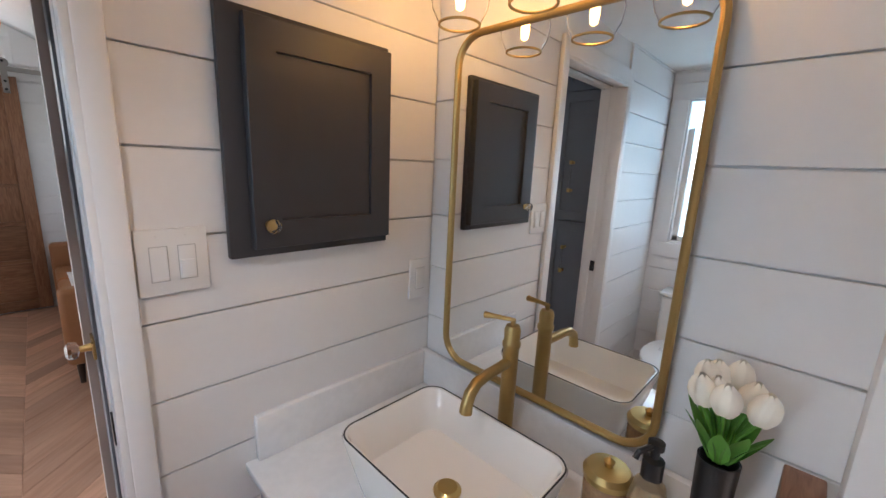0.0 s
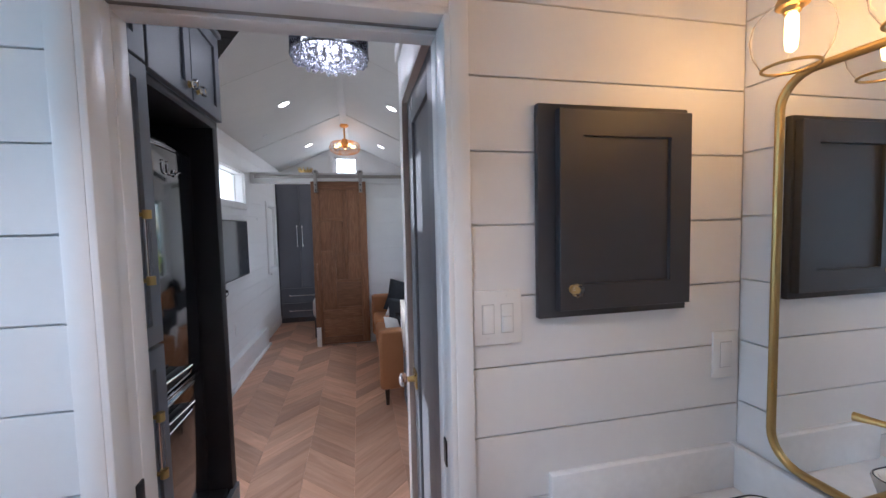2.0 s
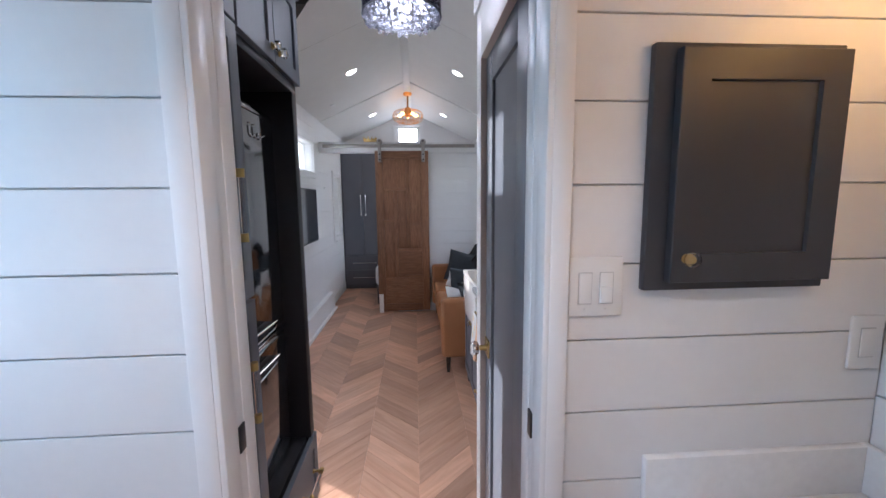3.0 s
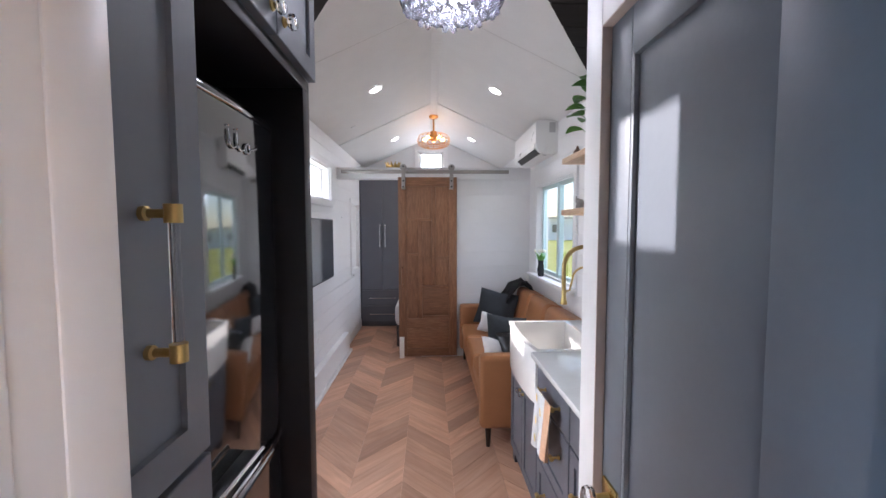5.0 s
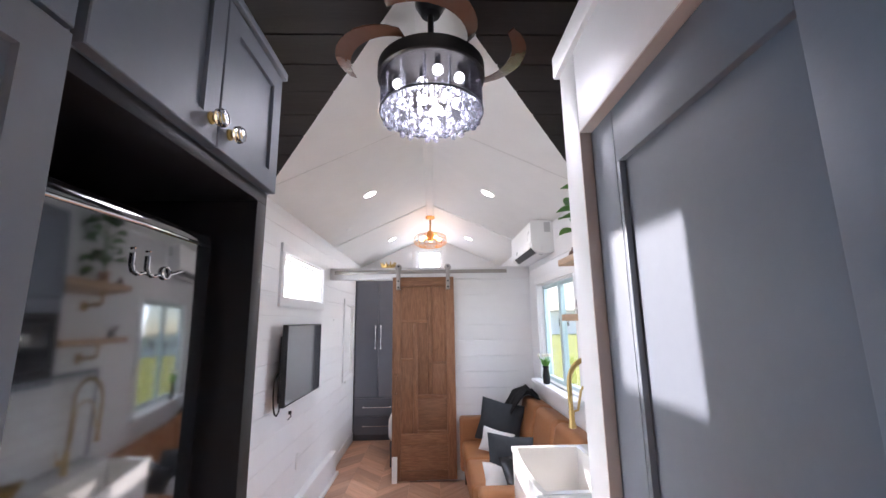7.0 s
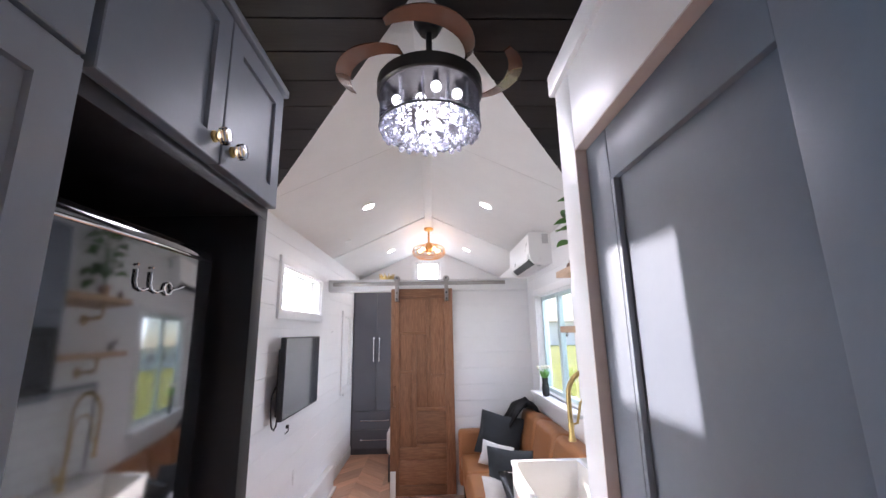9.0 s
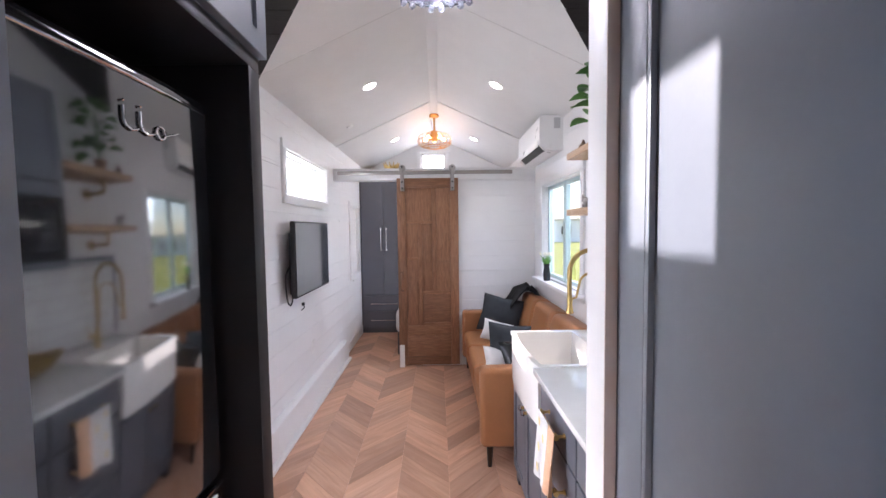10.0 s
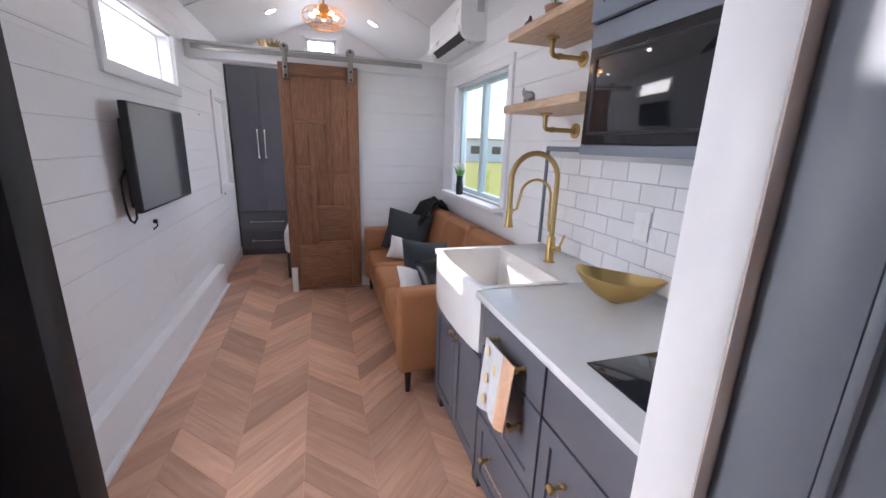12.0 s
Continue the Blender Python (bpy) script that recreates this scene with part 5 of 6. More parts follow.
# caged brass lamp over the bedroom
place = Vector((0.09, 0.11, 0.035))
cl = thing("cage_lamp", (0, 4.81, 2.93), "brass ceiling lamp with a round wire cage and bare bulbs, lit", "lamp")
bm = bmesh.new()
lathe(bm, [(0.0, 2.93), (0.06, 2.93), (0.06, 2.905), (0.045, 2.89), (0.012, 2.885), (0.012, 2.73), (0.04, 2.725), (0.05, 2.66), (0.03, 2.60), (0.0, 2.595)], (0, 4.81, 0), steps=20)
part("stem", bm, COPPER, cl)
bm = bmesh.new()
prof = [(0.07, 2.70), (0.15, 2.69), (0.20, 2.66), (0.214, 2.61), (0.20, 2.56), (0.15, 2.53), (0.07, 2.52)]
for k in range(16):
    a = 2 * math.pi * k / 16
    tube(bm, [(r * math.cos(a), 4.81 + r * math.sin(a), z) for r, z in prof], 0.0028, 5)
for r, z in ((0.07, 2.70), (0.214, 2.61), (0.15, 2.53), (0.07, 2.52)):
    tube(bm, arc((0, 4.81, z), r, 0, 352, 32, (1, 0, 0), (0, 1, 0)), 0.0032, 5, True)
part("cage", bm, COPPER, cl, "round cage of thin brass wire")
for k in range(5):
    a = 2 * math.pi * k / 5 + 0.3
    bm = bmesh.new()
    u = Vector((math.cos(a), math.sin(a), 0))
    c = Vector((0, 4.81, 2.63))
    tube(bm, [c + u * 0.085, c + u * 0.10, c + u * 0.135, c + u * 0.15], [0.008, 0.017, 0.02, 0.006], 10)
    b = part("bulb", bm, BULB, cl, "lit bare bulb")
    bm = bmesh.new()
    tube(bm, [c + u * 0.04, c + u * 0.088], 0.012, 10)
    part("socket", bm, COPPER, b)

# crystal chandelier with folded fan blades
place = Vector((0, 0, 0.02))
FX, FY = FAN
ch = thing("chandelier_fan", (FX, FY, 2.93), "black drum crystal chandelier with brown folding fan blades, lit", "ceiling fan")
bm = bmesh.new()
lathe(bm, [(0.0, 2.962), (0.065, 2.955), (0.065, 2.90), (0.04, 2.855), (0.013, 2.85), (0.013, 2.62), (0.05, 2.61)], (FX, FY, 0), steps=24)
part("canopy", bm, BLACK, ch)
bm = bmesh.new()
lathe(bm, [(0.0, 2.61), (0.20, 2.61), (0.216, 2.598), (0.216, 2.548), (0.209, 2.543), (0.0, 2.55)], (FX, FY, 0), steps=48)
part("motor_plate", bm, BRONZE, ch, "dark bronze rim of the fan")
MESHY = mat("sheer_black_shade", (0.015, 0.015, 0.03), 0.5, var=0.05)
MESHY.node_tree.nodes["Principled BSDF"].inputs["Alpha"].default_value = 0.58
bm = bmesh.new()
lathe(bm, [(0.203, 2.555), (0.205, 2.405), (0.2035, 2.405), (0.2015, 2.555)], (FX, FY, 0), steps=48)
part("shade", bm, MESHY, ch, "sheer black drum shade")
bm = bmesh.new()
for z in (2.405, 2.553):
    tube(bm, arc((FX, FY, z), 0.204, 0, 355, 48, (1, 0, 0), (0, 1, 0)), 0.004, 6, True)
part("shade_ring", bm, BLACK, ch)
CRYST = mat("smoky_crystal", (0.55, 0.56, 0.63), 0.08, transmission=0.8, var=0.05, rvar=0.01, ior=1.5)
bm = bmesh.new()
lathe(bm, [(0.0, 0.0), (0.005, -0.008), (0.0145, -0.028), (0.013, -0.036), (0.0, -0.046)], (0, 0, 0), steps=6)
drop = part("crystal_drop", bm, CRYST, ch, angle=0)
started = False
for ringr, count, z0, nb in ((0.19, 30, 2.462, 4), (0.165, 24, 2.485, 4), (0.135, 20, 2.45, 7), (0.08, 12, 2.43, 9), (0.03, 6, 2.415, 9)):
    for k in range(count):
        a = 2 * math.pi * (k + 0.5 * (count % 4)) / count
        zz = z0 - 0.02 * math.sin(5 * a) ** 2 if ringr > 0.15 else z0 - 0.01 * (k % 2)
        at = Vector((FX + ringr * math.cos(a) - FX, FY + ringr * math.sin(a) - FY, zz - 2.93 - 0.03))
        if not started:
            drop.data.transform(Matrix.Translation(Vector((FX, FY, 2.93))))
            drop.location, started = at, True
        else:
            o = piece("crystal_drop", drop, ch, at)
            o.rotation_euler = (0, 0, 0.7 * k)
bm = bmesh.new()
for ringr, count, z0, nb in ((0.19, 13, 2.455, 8), (0.135, 9, 2.455, 8), (0.08, 7, 2.44, 8)):
    for k in range(count):
        a = 2 * math.pi * (k + 0.5 * (count % 4)) / count
        for i in range(nb):
            c = Vector((FX + ringr * math.cos(a), FY + ringr * math.sin(a), z0 - 0.05 + 0.017 * i))
            bmesh.ops.create_icosphere(bm, subdivisions=1, radius=0.0068, matrix=Matrix.Translation(c))
tagged(part("bead_string", bm, CRYST, ch, "strings of small crystal beads", angle=0), kind="stuff")
for k in range(9):
    a = 2 * math.pi * k / 9
    r = 0.14 if k % 3 else 0.07
    bm = bmesh.new()
    bmesh.ops.create_uvsphere(bm, u_segments=14, v_segments=10, radius=0.0205, matrix=Matrix.Translation((FX + r * math.cos(a), FY + r * math.sin(a), 2.505)))
    b = part("bulb", bm, LEDCOOL, ch, "lit round bulb")
    bm = bmesh.new()
    lathe(bm, [(0.012, 2.515), (0.012, 2.55)], (FX + r * math.cos(a), FY + r * math.sin(a), 0), steps=10)
    part("socket", bm, CHROME, b)
BLADE = mat("brown_clear_blade", (0.15, 0.06, 0.033), 0.22, var=0.1, coat=0.5, transmission=0.25)
for a0 in (238, 42, 318):
    bm = bmesh.new()
    prev = None
    for i in range(13):
        t = i / 12
        a = radians(a0 - 74 * t)
        r = 0.20 + 0.155 * math.sin(math.pi * 0.62 * t) ** 0.9
        w = 0.035 * math.sin(math.pi * (0.12 + 0.83 * t)) ** 0.6
        c = Vector((FX + r * math.cos(a), FY + r * math.sin(a), 2.625))
        u = Vector((math.cos(a), math.sin(a), 0))
        now = [bm.verts.new(c + u * w + Vector((0, 0, 0.012))), bm.verts.new(c - u * w)]
        if prev:
            bm.faces.new((prev[0], prev[1], now[1], now[0]))
        prev = now
    out = bmesh.ops.extrude_face_region(bm, geom=bm.faces[:])
    for v in out["geom"]:
        if isinstance(v, bmesh.types.BMVert):
            v.co.z += 0.005
    part("blade", bm, BLADE, ch, "curved brown fan blade", 60)

# ---- bathroom ----
place = Vector((0, 0, 0))
van = thing("vanity_cabinet", (0.9, -0.48, 0), "slate-grey bathroom vanity cabinet", "cabinet")
boxpart("body", (0.66, -0.94, -0.088), (XE, 0.0, 0.735), CAB, van)
for y0, y1, ky in ((-0.93, -0.475, -0.51), (-0.47, -0.01, -0.44)):
    d = shaker(van, "door", "x", 0.642, y0, y1, 0.08, 0.72, -1, CAB, 0.055)
    glass_knob(d, (0.642, ky, 0.62), (-1, 0, 0))
MARBLE = mat("veined_white_marble", (0.80, 0.80, 0.80), 0.14, var=0.1, scale=5)
top = thing("marble_countertop", (0.9, -0.48, 0.735), "white veined marble vanity top with a low backsplash", "countertop")
boxpart("slab", (0.615, -0.94, 0.736), (XE, 0.0, 0.758), MARBLE, top)
boxpart("backsplash", (0.64, -0.02, 0.758), (XE - 0.02, 0.0, 0.876), MARBLE, top)
boxpart("backsplash", (XE - 0.02, -0.94, 0.758), (XE, 0.0, 0.876), MARBLE, top)


def rrect(x0, x1, y0, y1, r, z, n=6):
    pts = []
    for cx, cy, a in ((x1 - r, y1 - r, 0), (x0 + r, y1 - r, 90), (x0 + r, y0 + r, 180), (x1 - r, y0 + r, 270)):
        pts += arc((cx, cy, z), r, a, a + 90, n, (1, 0, 0), (0, 1, 0))
    return pts


SX0, SX1, SY0_, SY1_ = 0.735, 1.04, -0.635, -0.22
vs = thing("vessel_sink", (0.89, -0.43, 0.758), "white rectangular vessel sink with a thin black rim line", "sink")
bm = bmesh.new()
seq = [rrect(SX0 + 0.03, SX1 - 0.03, SY0_ + 0.03, SY1_ - 0.03, 0.05, 0.7585), rrect(SX0, SX1, SY0_, SY1_, 0.045, 0.893), rrect(SX0 + 0.002, SX1 - 0.002, SY0_ + 0.002, SY1_ - 0.002, 0.044, 0.898),
       rrect(SX0 + 0.010, SX1 - 0.010, SY0_ + 0.010, SY1_ - 0.010, 0.040, 0.898), rrect(SX0 + 0.014, SX1 - 0.014, SY0_ + 0.014, SY1_ - 0.014, 0.040, 0.89), rrect(SX0 + 0.035, SX1 - 0.035, SY0_ + 0.035, SY1_ - 0.035, 0.05, 0.80), rrect(SX0 + 0.075, SX1 - 0.075, SY0_ + 0.085, SY1_ - 0.085, 0.05, 0.785)]
loops = [[bm.verts.new(p) for p in q] for q in seq]
for lo, hi in zip(loops, loops[1:]):
    for i in range(len(lo)):
        j = (i + 1) % len(lo)
        bm.faces.new((lo[i], lo[j], hi[j], hi[i]))
bm.faces.new(loops[0])
bm.faces.new(loops[-1])
part("basin", bm, CERAMIC, vs, "", 45)
bm = bmesh.new()
tube(bm, rrect(SX0 + 0.004, SX1 - 0.004, SY0_ + 0.004, SY1_ - 0.004, 0.043, 0.898), 0.002, 6, True)
part("rim_line", bm, BLACK, vs)
bm = bmesh.new()
lathe(bm, [(0.030, 0.786), (0.031, 0.792), (0.022, 0.800), (0.0, 0.802)], (0.888, -0.425, 0), steps=24)
part("drain_cap", bm, GOLD, vs, "domed brass drain cap")

bf = thing("vanity_faucet", (1.10, -0.415, 0.758), "tall brushed brass single-lever vessel faucet", "faucet")
fx, fy = 1.10, -0.42
bm = bmesh.new()
lathe(bm, [(0.027, 0.7585), (0.027, 0.764), (0.019, 0.768), (0.019, 1.055), (0.022, 1.06), (0.022, 1.07), (0.019, 1.075), (0.020, 1.10), (0.016, 1.112), (0.0, 1.114)], (fx, fy, 0), steps=24)
part("body", bm, GOLDDULL, bf)
bm = bmesh.new()
u = Vector((-1, -0.05, 0)).normalized()
base_p = Vector((fx, fy, 1.02))
tube(bm, [base_p, base_p + u * 0.10 + Vector((0, 0, 0.0)), base_p + u * 0.135 + Vector((0, 0, -0.004)), base_p + u * 0.158 + Vector((0, 0, -0.02)), base_p + u * 0.168 + Vector((0, 0, -0.045)), base_p + u * 0.169 + Vector((0, 0, -0.06))], [0.0125, 0.0125, 0.013, 0.0135, 0.0135, 0.0145], 14)
part("spout", bm, GOLDDULL, bf)
bm = bmesh.new()
tube(bm, [(fx, fy, 1.11), (fx, fy, 1.128)], 0.006, 10)
tube(bm, [(fx, fy - 0.004, 1.126), (fx - 0.012, fy + 0.045, 1.124), (fx - 0.018, fy + 0.072, 1.122)], [0.005, 0.006, 0.0085], 10)
part("lever", bm, GOLDDULL, bf)

so = thing("soap_bottle", (1.05, -0.765, 0.758), "clear soap bottle with a black pump", "soap dispenser")
bm = bmesh.new()
lathe(bm, [(0.030, 0.7585), (0.034, 0.77), (0.034, 0.90), (0.026, 0.935), (0.013, 0.945), (0.013, 0.955)], (1.05, -0.765, 0), steps=20)
part("bottle", bm, mat("amber_tinted_glass", (0.80, 0.66, 0.45), 0.05, transmission=0.85, var=0.03), so)
bm = bmesh.new()
lathe(bm, [(0.018, 0.95), (0.018, 0.985), (0.008, 0.99), (0.008, 1.005), (0.014, 1.008), (0.014, 1.02), (0.0, 1.022)], (1.05, -0.765, 0), steps=16)
tube(bm, [(1.05, -0.765, 1.014), (1.005, -0.75, 1.016), (0.998, -0.748, 1.006)], 0.005, 8)
part("pump", bm, BLACK, so)
jr = thing("glass_jar", (1.06, -0.69, 0.758), "glass canister with a brass lid", "jar")
bm = bmesh.new()
lathe(bm, [(0.040, 0.7585), (0.044, 0.77), (0.044, 0.885), (0.040, 0.895)], (1.06, -0.69, 0), steps=24)
part("canister", bm, mat("brown_filled_glass", (0.30, 0.17, 0.08), 0.08, coat=0.8, var=0.5, scale=30), jr)
bm = bmesh.new()
lathe(bm, [(0.046, 0.893), (0.047, 0.905), (0.040, 0.915), (0.008, 0.918), (0.008, 0.922), (0.011, 0.930), (0.0, 0.938)], (1.06, -0.69, 0), steps=24)
part("lid", bm, GOLD, jr, "brass lid with a round knob")

tp = thing("tulip_pot", (1.085, -0.85, 0.758), "bunch of white tulips in a tall black vase", "flowers")
bm = bmesh.new()
lathe(bm, [(0.022, 0.7585), (0.024, 0.77), (0.031, 1.02), (0.028, 1.02), (0.026, 0.99)], (1.085, -0.85, 0), steps=24)
part("vase", bm, BLACK, tp)
tulips(tp, (1.085, -0.85, 0), 1.03, 9, 0.06, 0.10, 11, 0.021)

# switch and outlet plates
sp = thing("light_switch", (0.51, 0, 1.287), "white double rocker switch plate", "switch")
boxpart("plate", (0.450, -0.008, 1.222), (0.569, 0.0, 1.350), PLASTIC, sp, 0.003)
boxpart("rocker_gap", (0.4705, -0.0087, 1.2485), (0.5005, -0.007, 1.3175), GROUT, sp, 0)
boxpart("rocker_gap", (0.5165, -0.0087, 1.2485), (0.5475, -0.007, 1.3175), GROUT, sp, 0)
boxpart("rocker", (0.472, -0.012, 1.250), (0.499, -0.006, 1.316), PLASTIC, sp, 0.002)
boxpart("dimmer_frame", (0.518, -0.0095, 1.250), (0.546, -0.006, 1.316), PLASTIC, sp, 0.001)
boxpart("rocker", (0.519, -0.013, 1.251), (0.545, -0.007, 1.288), PLASTIC, sp, 0.002)
for x in (0.4855, 0.532):
    for z in (1.236, 1.337):
        bm = bmesh.new()
        lathe(bm, [(0.0, -0.0095), (0.003, -0.009), (0.003, -0.007)], (x, 0, z), "y", 8)
        part("screw", bm, PLASTIC, sp)
op = thing("wall_outlet", (1.16, 0, 1.14), "white outlet plate on the shiplap wall", "outlet")
boxpart("plate", (1.116, -0.007, 1.075), (1.196, 0.0, 1.202), PLASTIC, op, 0.003)
boxpart("receptacle", (1.139, -0.010, 1.105), (1.173, -0.006, 1.172), PLASTIC, op, 0.002)
boxpart("receptacle_gap", (1.1375, -0.0078, 1.1035), (1.1745, -0.006, 1.1735), GROUT, op, 0)

# three-globe vanity light
V0, V2 = -0.245, -0.632
vl = thing("vanity_light", (XE, -0.437, 1.98), "brass vanity light with three clear glass globes, lit", "wall lamp")
bm = bmesh.new()
lathe(bm, [(0.0, -0.022), (0.050, -0.022), (0.064, -0.012), (0.066, 0.0)], (XE, -0.433, 1.985), "x", 32)
part("wall_plate", bm, GOLDDULL, vl)
bm = bmesh.new()
tube(bm, [(XE - 0.02, -0.433, 1.99), (1.05, -0.437, 2.015)], 0.007, 10)
tube(bm, [(1.05, V0, 1.955)] + arc((1.05, V0 - 0.025, 1.99), 0.025, 0, 90, 6, (0, 1, 0), (0, 0, 1)) + arc((1.05, V2 + 0.025, 1.99), 0.025, 90, 180, 6, (0, 1, 0), (0, 0, 1)) + [(1.05, V2, 1.955)], 0.0065, 10)
part("arm", bm, GOLDDULL, vl)
THIN = mat("thin_clear_glass", (1, 1, 1), 0.0, transmission=1.0, var=0, rvar=0, ior=1.12)
for y in (V0, V0 - 0.192, V2):
    bm = bmesh.new()
    lathe(bm, [(0.006, 2.01), (0.008, 1.985), (0.012, 1.95), (0.022, 1.925), (0.027, 1.915), (0.027, 1.905), (0.018, 1.902), (0.014, 1.893), (0.0, 1.893)], (1.05, y, 0), steps=20)
    so_ = part("socket", bm, GOLDDULL, vl, "brass trumpet-shaped socket")
    bm = bmesh.new()
    prof = [(0.026, 1.908), (0.045, 1.900), (0.062, 1.878), (0.067, 1.850), (0.062, 1.820), (0.046, 1.790)]
    lathe(bm, prof + [(r - 0.0015, z) for r, z in reversed(prof)], (1.05, y, 0), steps=32)
    g = part("globe", bm, THIN, vl, "clear glass globe open below", 60)
    g.visible_shadow = False
    bm = bmesh.new()
    tube(bm, arc((1.05, y, 1.789), 0.046, 0, 350, 36, (1, 0, 0), (0, 1, 0)), 0.003, 8, True)
    part("rim", bm, GOLDDULL, g)
    bm = bmesh.new()
    lathe(bm, [(0.007, 1.893), (0.011, 1.885), (0.0115, 1.84), (0.009, 1.822), (0.0, 1.816)], (1.05, y, 0), steps=12)
    b = part("bulb", bm, BULB, vl, "lit tubular filament bulb")
    b.visible_shadow = False

sh = thing("bathroom_shelf", (1.1, -1.1, 1.832), "thick white wall shelf in the bathroom", "shelf")
boxpart("board", (1.0, -1.6, 1.832), (XE, -0.875, 1.87), TRIM, sh, 0.003)
setting("trim_bathroom_post", [((1.15, -1.09, 0), (XE, -1.01, 1.787))], TRIM, "white vertical trim beside the vanity", "trim", 0.004)
wl_ = thing("wood_ledge", (1.15, -0.962, 0.736), "small brown wooden box beside the vanity", "box")
boxpart("box", (1.08, -1.04, -0.118), (XE, -0.985, 0.965), WALNUTH, wl_, 0.003)

# toilet in the corner under the window
place = Vector((0.12, 0, 0))
to = thing("toilet", (-0.85, -0.42, 0), "white one-piece toilet under the bathroom window", "toilet")
bm = bmesh.new()
box(bm, (-1.13, -0.60, 0.36), (-0.95, -0.24, 0.72), 0.03, 4)
part("tank", bm, CERAMIC, to)
bm = bmesh.new()
box(bm, (-1.135, -0.61, 0.722), (-0.94, -0.23, 0.75), 0.01, 3)
part("tank_lid", bm, CERAMIC, to)
bm = bmesh.new()
seq = []
for z, sx, sy, ox in ((0.0, 0.20, 0.11, -0.86), (0.12, 0.19, 0.10, -0.86), (0.28, 0.24, 0.15, -0.82), (0.38, 0.29, 0.185, -0.76), (0.40, 0.285, 0.18, -0.76), (0.40, 0.22, 0.13, -0.75), (0.30, 0.12, 0.08, -0.77)):
    seq.append([bm.verts.new((ox + sx * math.cos(2 * math.pi * k / 28), -0.42 + sy * math.sin(2 * math.pi * k / 28), z)) for k in range(28)])
for lo, hi in zip(seq, seq[1:]):
    for k in range(28):
        j = (k + 1) % 28
        bm.faces.new((lo[k], lo[j], hi[j], hi[k]))
bm.faces.new(seq[0])
bm.faces.new(seq[-1])
part("bowl", bm, CERAMIC, to, "", 50)
bm = bmesh.new()
seq = []
for z, g in ((0.402, 1.0), (0.418, 1.0), (0.424, 0.96)):
    seq.append([bm.verts.new((-0.76 + 0.288 * g * math.cos(2 * math.pi * k / 28), -0.42 + 0.184 * g * math.sin(2 * math.pi * k / 28), z)) for k in range(28)])
for lo, hi in zip(seq, seq[1:]):
    for k in range(28):
        j = (k + 1) % 28
        bm.faces.new((lo[k], lo[j], hi[j], hi[k]))
bm.faces.new(seq[0])
bm.faces.new(seq[-1])
part("seat_lid", bm, PLASTIC, to)

# bathroom fittings, brought to size about the corner of the room
SIZE = 0.954
for ob in (mc, mirror, van, top, vs, bf, so, jr, tp, sp, op, vl, sh, wl_):
    shift = Vector((0.002, BY, -0.042)) if ob in (mc, sp, op) else Vector((0, BY if ob in (van, top) else -0.055, -0.03)) if ob is not wl_ else Vector()
    ob.location = (ob.location + shift) * SIZE + Vector((0.046, -0.0036, 0.1126))
    for sub in ob.children_recursive:
        sub.data.transform(Matrix.Scale(SIZE, 4))

place = Vector((0, 0, 0))
# glazed entry door in the west wall, between fridge and television
ed = thing("door_entry", (XW, 1.42, 0), "white entry door with a tall clear pane", "door", kind="structure")
y0, y1, z0, z1 = ENTRY
for q0, q1, r0, r1 in ((y0, y0 + 0.12, 0.02, z1 - 0.01), (y1 - 0.12, y1, 0.02, z1 - 0.01), (y0 + 0.12, y1 - 0.12, 1.86, z1 - 0.01), (y0 + 0.12, y1 - 0.12, 0.02, 0.45)):
    boxpart("stile", (XW - 0.075, q0, r0), (XW - 0.03, q1, r1), TRIM, ed)
g = boxpart("pane", (XW - 0.055, y0 + 0.11, 0.44), (XW - 0.05, y1 - 0.11, 1.87), GLASS, ed, 0)
g.visible_shadow = False
for q0, q1, r0, r1 in ((y0 - 0.07, y0, 0, z1 + 0.07), (y1, y1 + 0.07, 0, z1 + 0.07), (y0, y1, z1, z1 + 0.07)):
    boxpart("casing", (XW, q0, r0), (XW + 0.018, q1, r1), TRIM, ed)
bm = bmesh.new()
tube(bm, [(XW - 0.03, y1 - 0.06, 1.0), (XW + 0.02, y1 - 0.06, 1.0), (XW + 0.02, y1 - 0.16, 1.0)], 0.009, 10)
part("lever", bm, GOLD, ed)

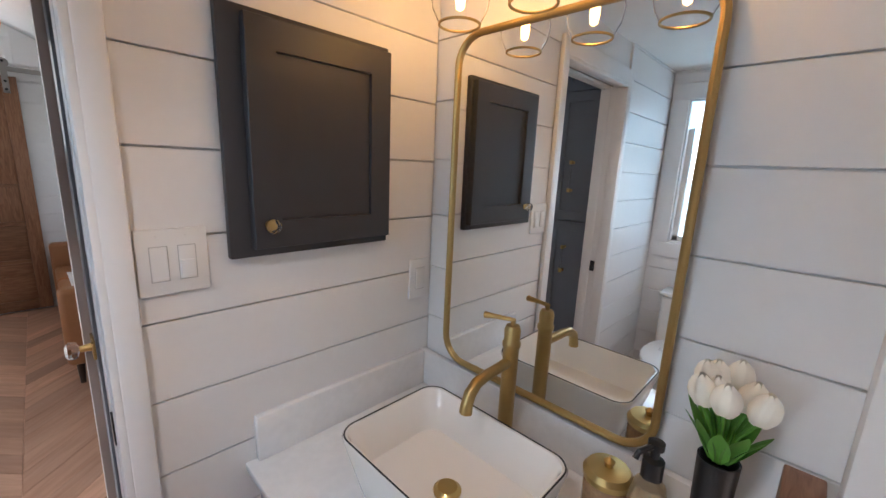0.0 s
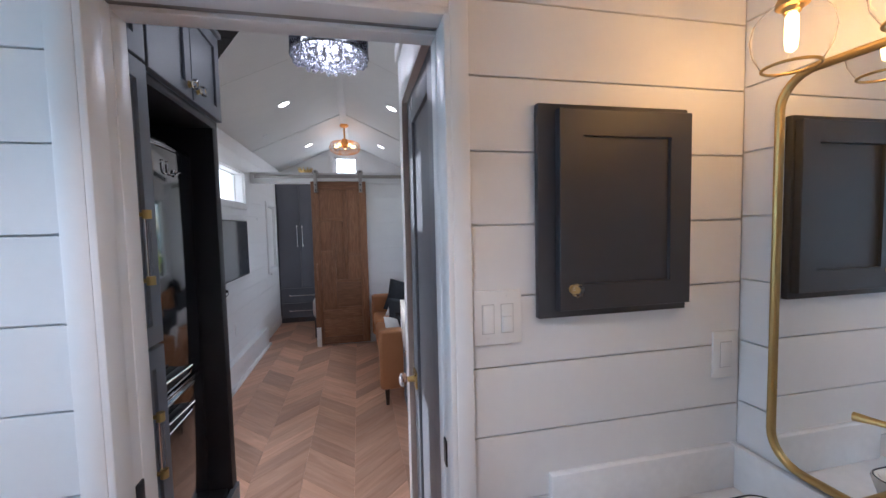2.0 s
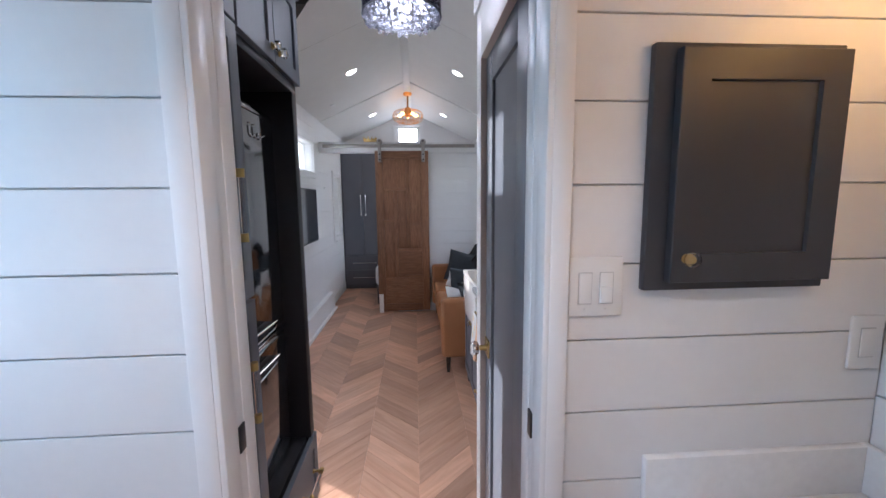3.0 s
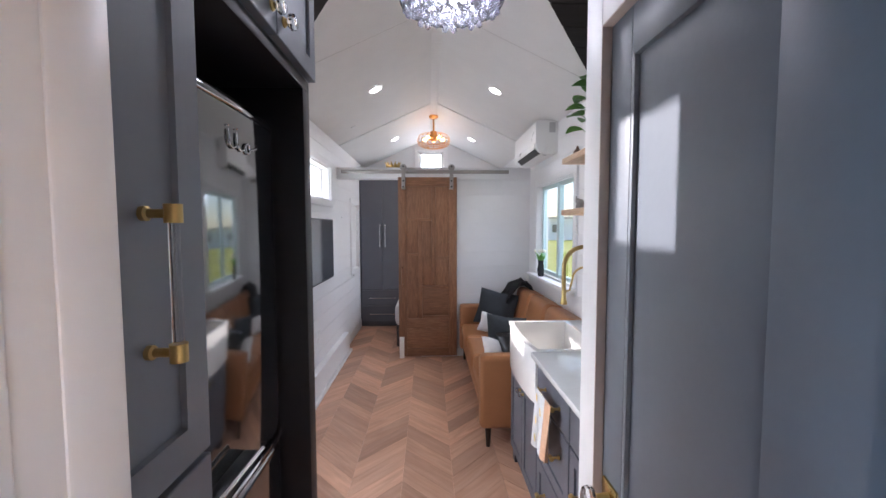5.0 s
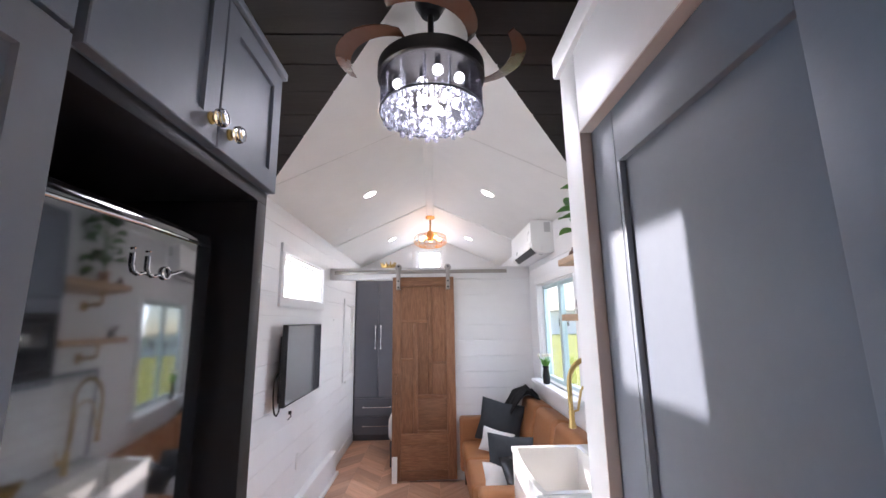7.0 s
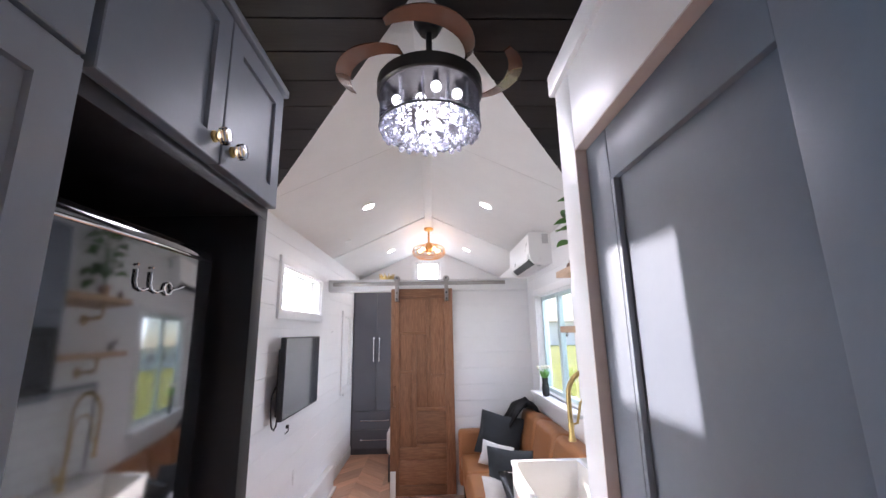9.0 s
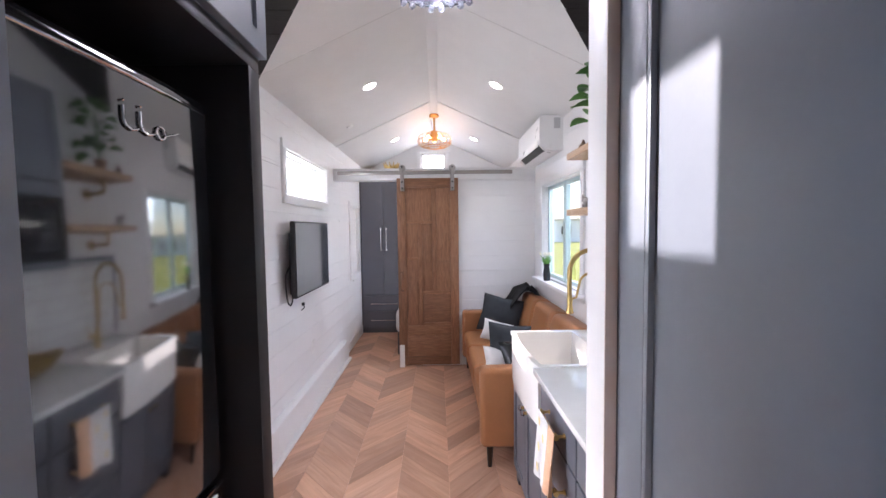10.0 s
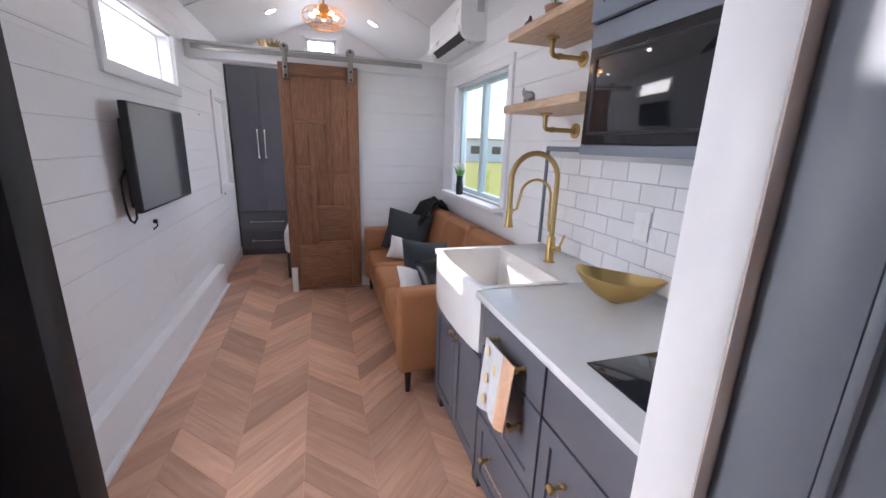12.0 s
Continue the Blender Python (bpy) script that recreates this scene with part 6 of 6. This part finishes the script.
# ---- outdoors ----
far = thing("long_white_building", (26, 62, -0.7), "long white building across the field", "building")
boxpart("wall", (10, 60, -0.7), (44, 66, 2.6), WHITE, far, 0)
boxpart("roof", (9.6, 59.6, 2.6), (44.4, 66.4, 2.9), STEEL, far, 0)
for k in range(9):
    w = boxpart("window", (12 + 3.6 * k, 59.9, 0.5), (13.5 + 3.6 * k, 60.02, 1.7), SCREEN, far, 0)
FOL = mat("tree_foliage", (0.06, 0.10, 0.03), 0.8, var=0.4, scale=2)
rng = random.Random(21)
for tx, ty, th in ((6, 74, 3.6), (9, 78, 3.0), (3, 80, 3.8), (-1, 77, 3.4), (30, 82, 3.6), (36, 85, 3.8)):
    tr = thing("tree", (tx, ty, -0.7), "broad green tree at the far edge of the field", "tree", "far trees")
    bm = bmesh.new()
    tube(bm, [(tx, ty, -0.7), (tx + 0.1, ty, th * 0.3), (tx, ty + 0.2, th * 0.6)], [0.28, 0.2, 0.1], 8)
    for k in range(5):
        a = k * 1.3
        tube(bm, [(tx, ty, th * 0.28 + 0.25 * k), (tx + 1.4 * math.cos(a), ty + 1.4 * math.sin(a), th * 0.5 + 0.3 * k)], [0.1, 0.03], 6)
    part("trunk", bm, LEG, tr)
    bm = bmesh.new()
    for k in range(260):
        d = Vector((rng.gauss(0, 1), rng.gauss(0, 1), rng.gauss(0, 1))).normalized() * rng.uniform(0.5, 1.0)
        c = Vector((tx + d.x * th * 0.33, ty + d.y * th * 0.33, th * 0.58 + d.z * th * 0.34))
        s = rng.uniform(0.25, 0.55)
        q = [bm.verts.new(c + Vector((rng.uniform(-s, s), rng.uniform(-s, s), rng.uniform(-s, s)))) for _ in range(4)]
        for f in ((0, 1, 2), (0, 1, 3), (1, 2, 3), (0, 2, 3)):
            bm.faces.new([q[i] for i in f])
    tagged(part("crown", bm, FOL, tr, angle=0), kind="stuff")

# ---- floor planks, laid in chevrons ----
CW, PW = 0.305, 0.168
KINDS = []
for way in (1, -1):
    bm = bmesh.new()
    g = 0.0012
    a, b = (0, CW) if way > 0 else (CW, 0)
    prism(bm, [(g, a + g, -0.008), (CW - g, b + g, -0.008), (CW - g, b + PW - g, -0.008), (g, a + PW - g, -0.008)], (0, 0, 0.008))
    ob = part("plank", bm, OAK if way > 0 else OAK2, floor, angle=0)
    ob.location = (0, 0, -0.5)
    KINDS.append(ob)
rng = random.Random(4)
col = -4
spots = []
while -0.14 + col * CW < XE:
    x = -0.14 + col * CW
    y = -0.3
    while y < YEND - 0.2:
        spots.append((x, y, 0 if col % 2 else 1))
        y += PW
    col += 1
used = set()
for x, y, k in spots:
    if x < XW - 0.2 or x > XE - 0.05:
        continue
    dz = rng.uniform(0, 0.0008)
    if k not in used:
        used.add(k)
        KINDS[k].location = (x, y, dz)
    else:
        piece("plank", KINDS[k], floor, (x, y, dz))
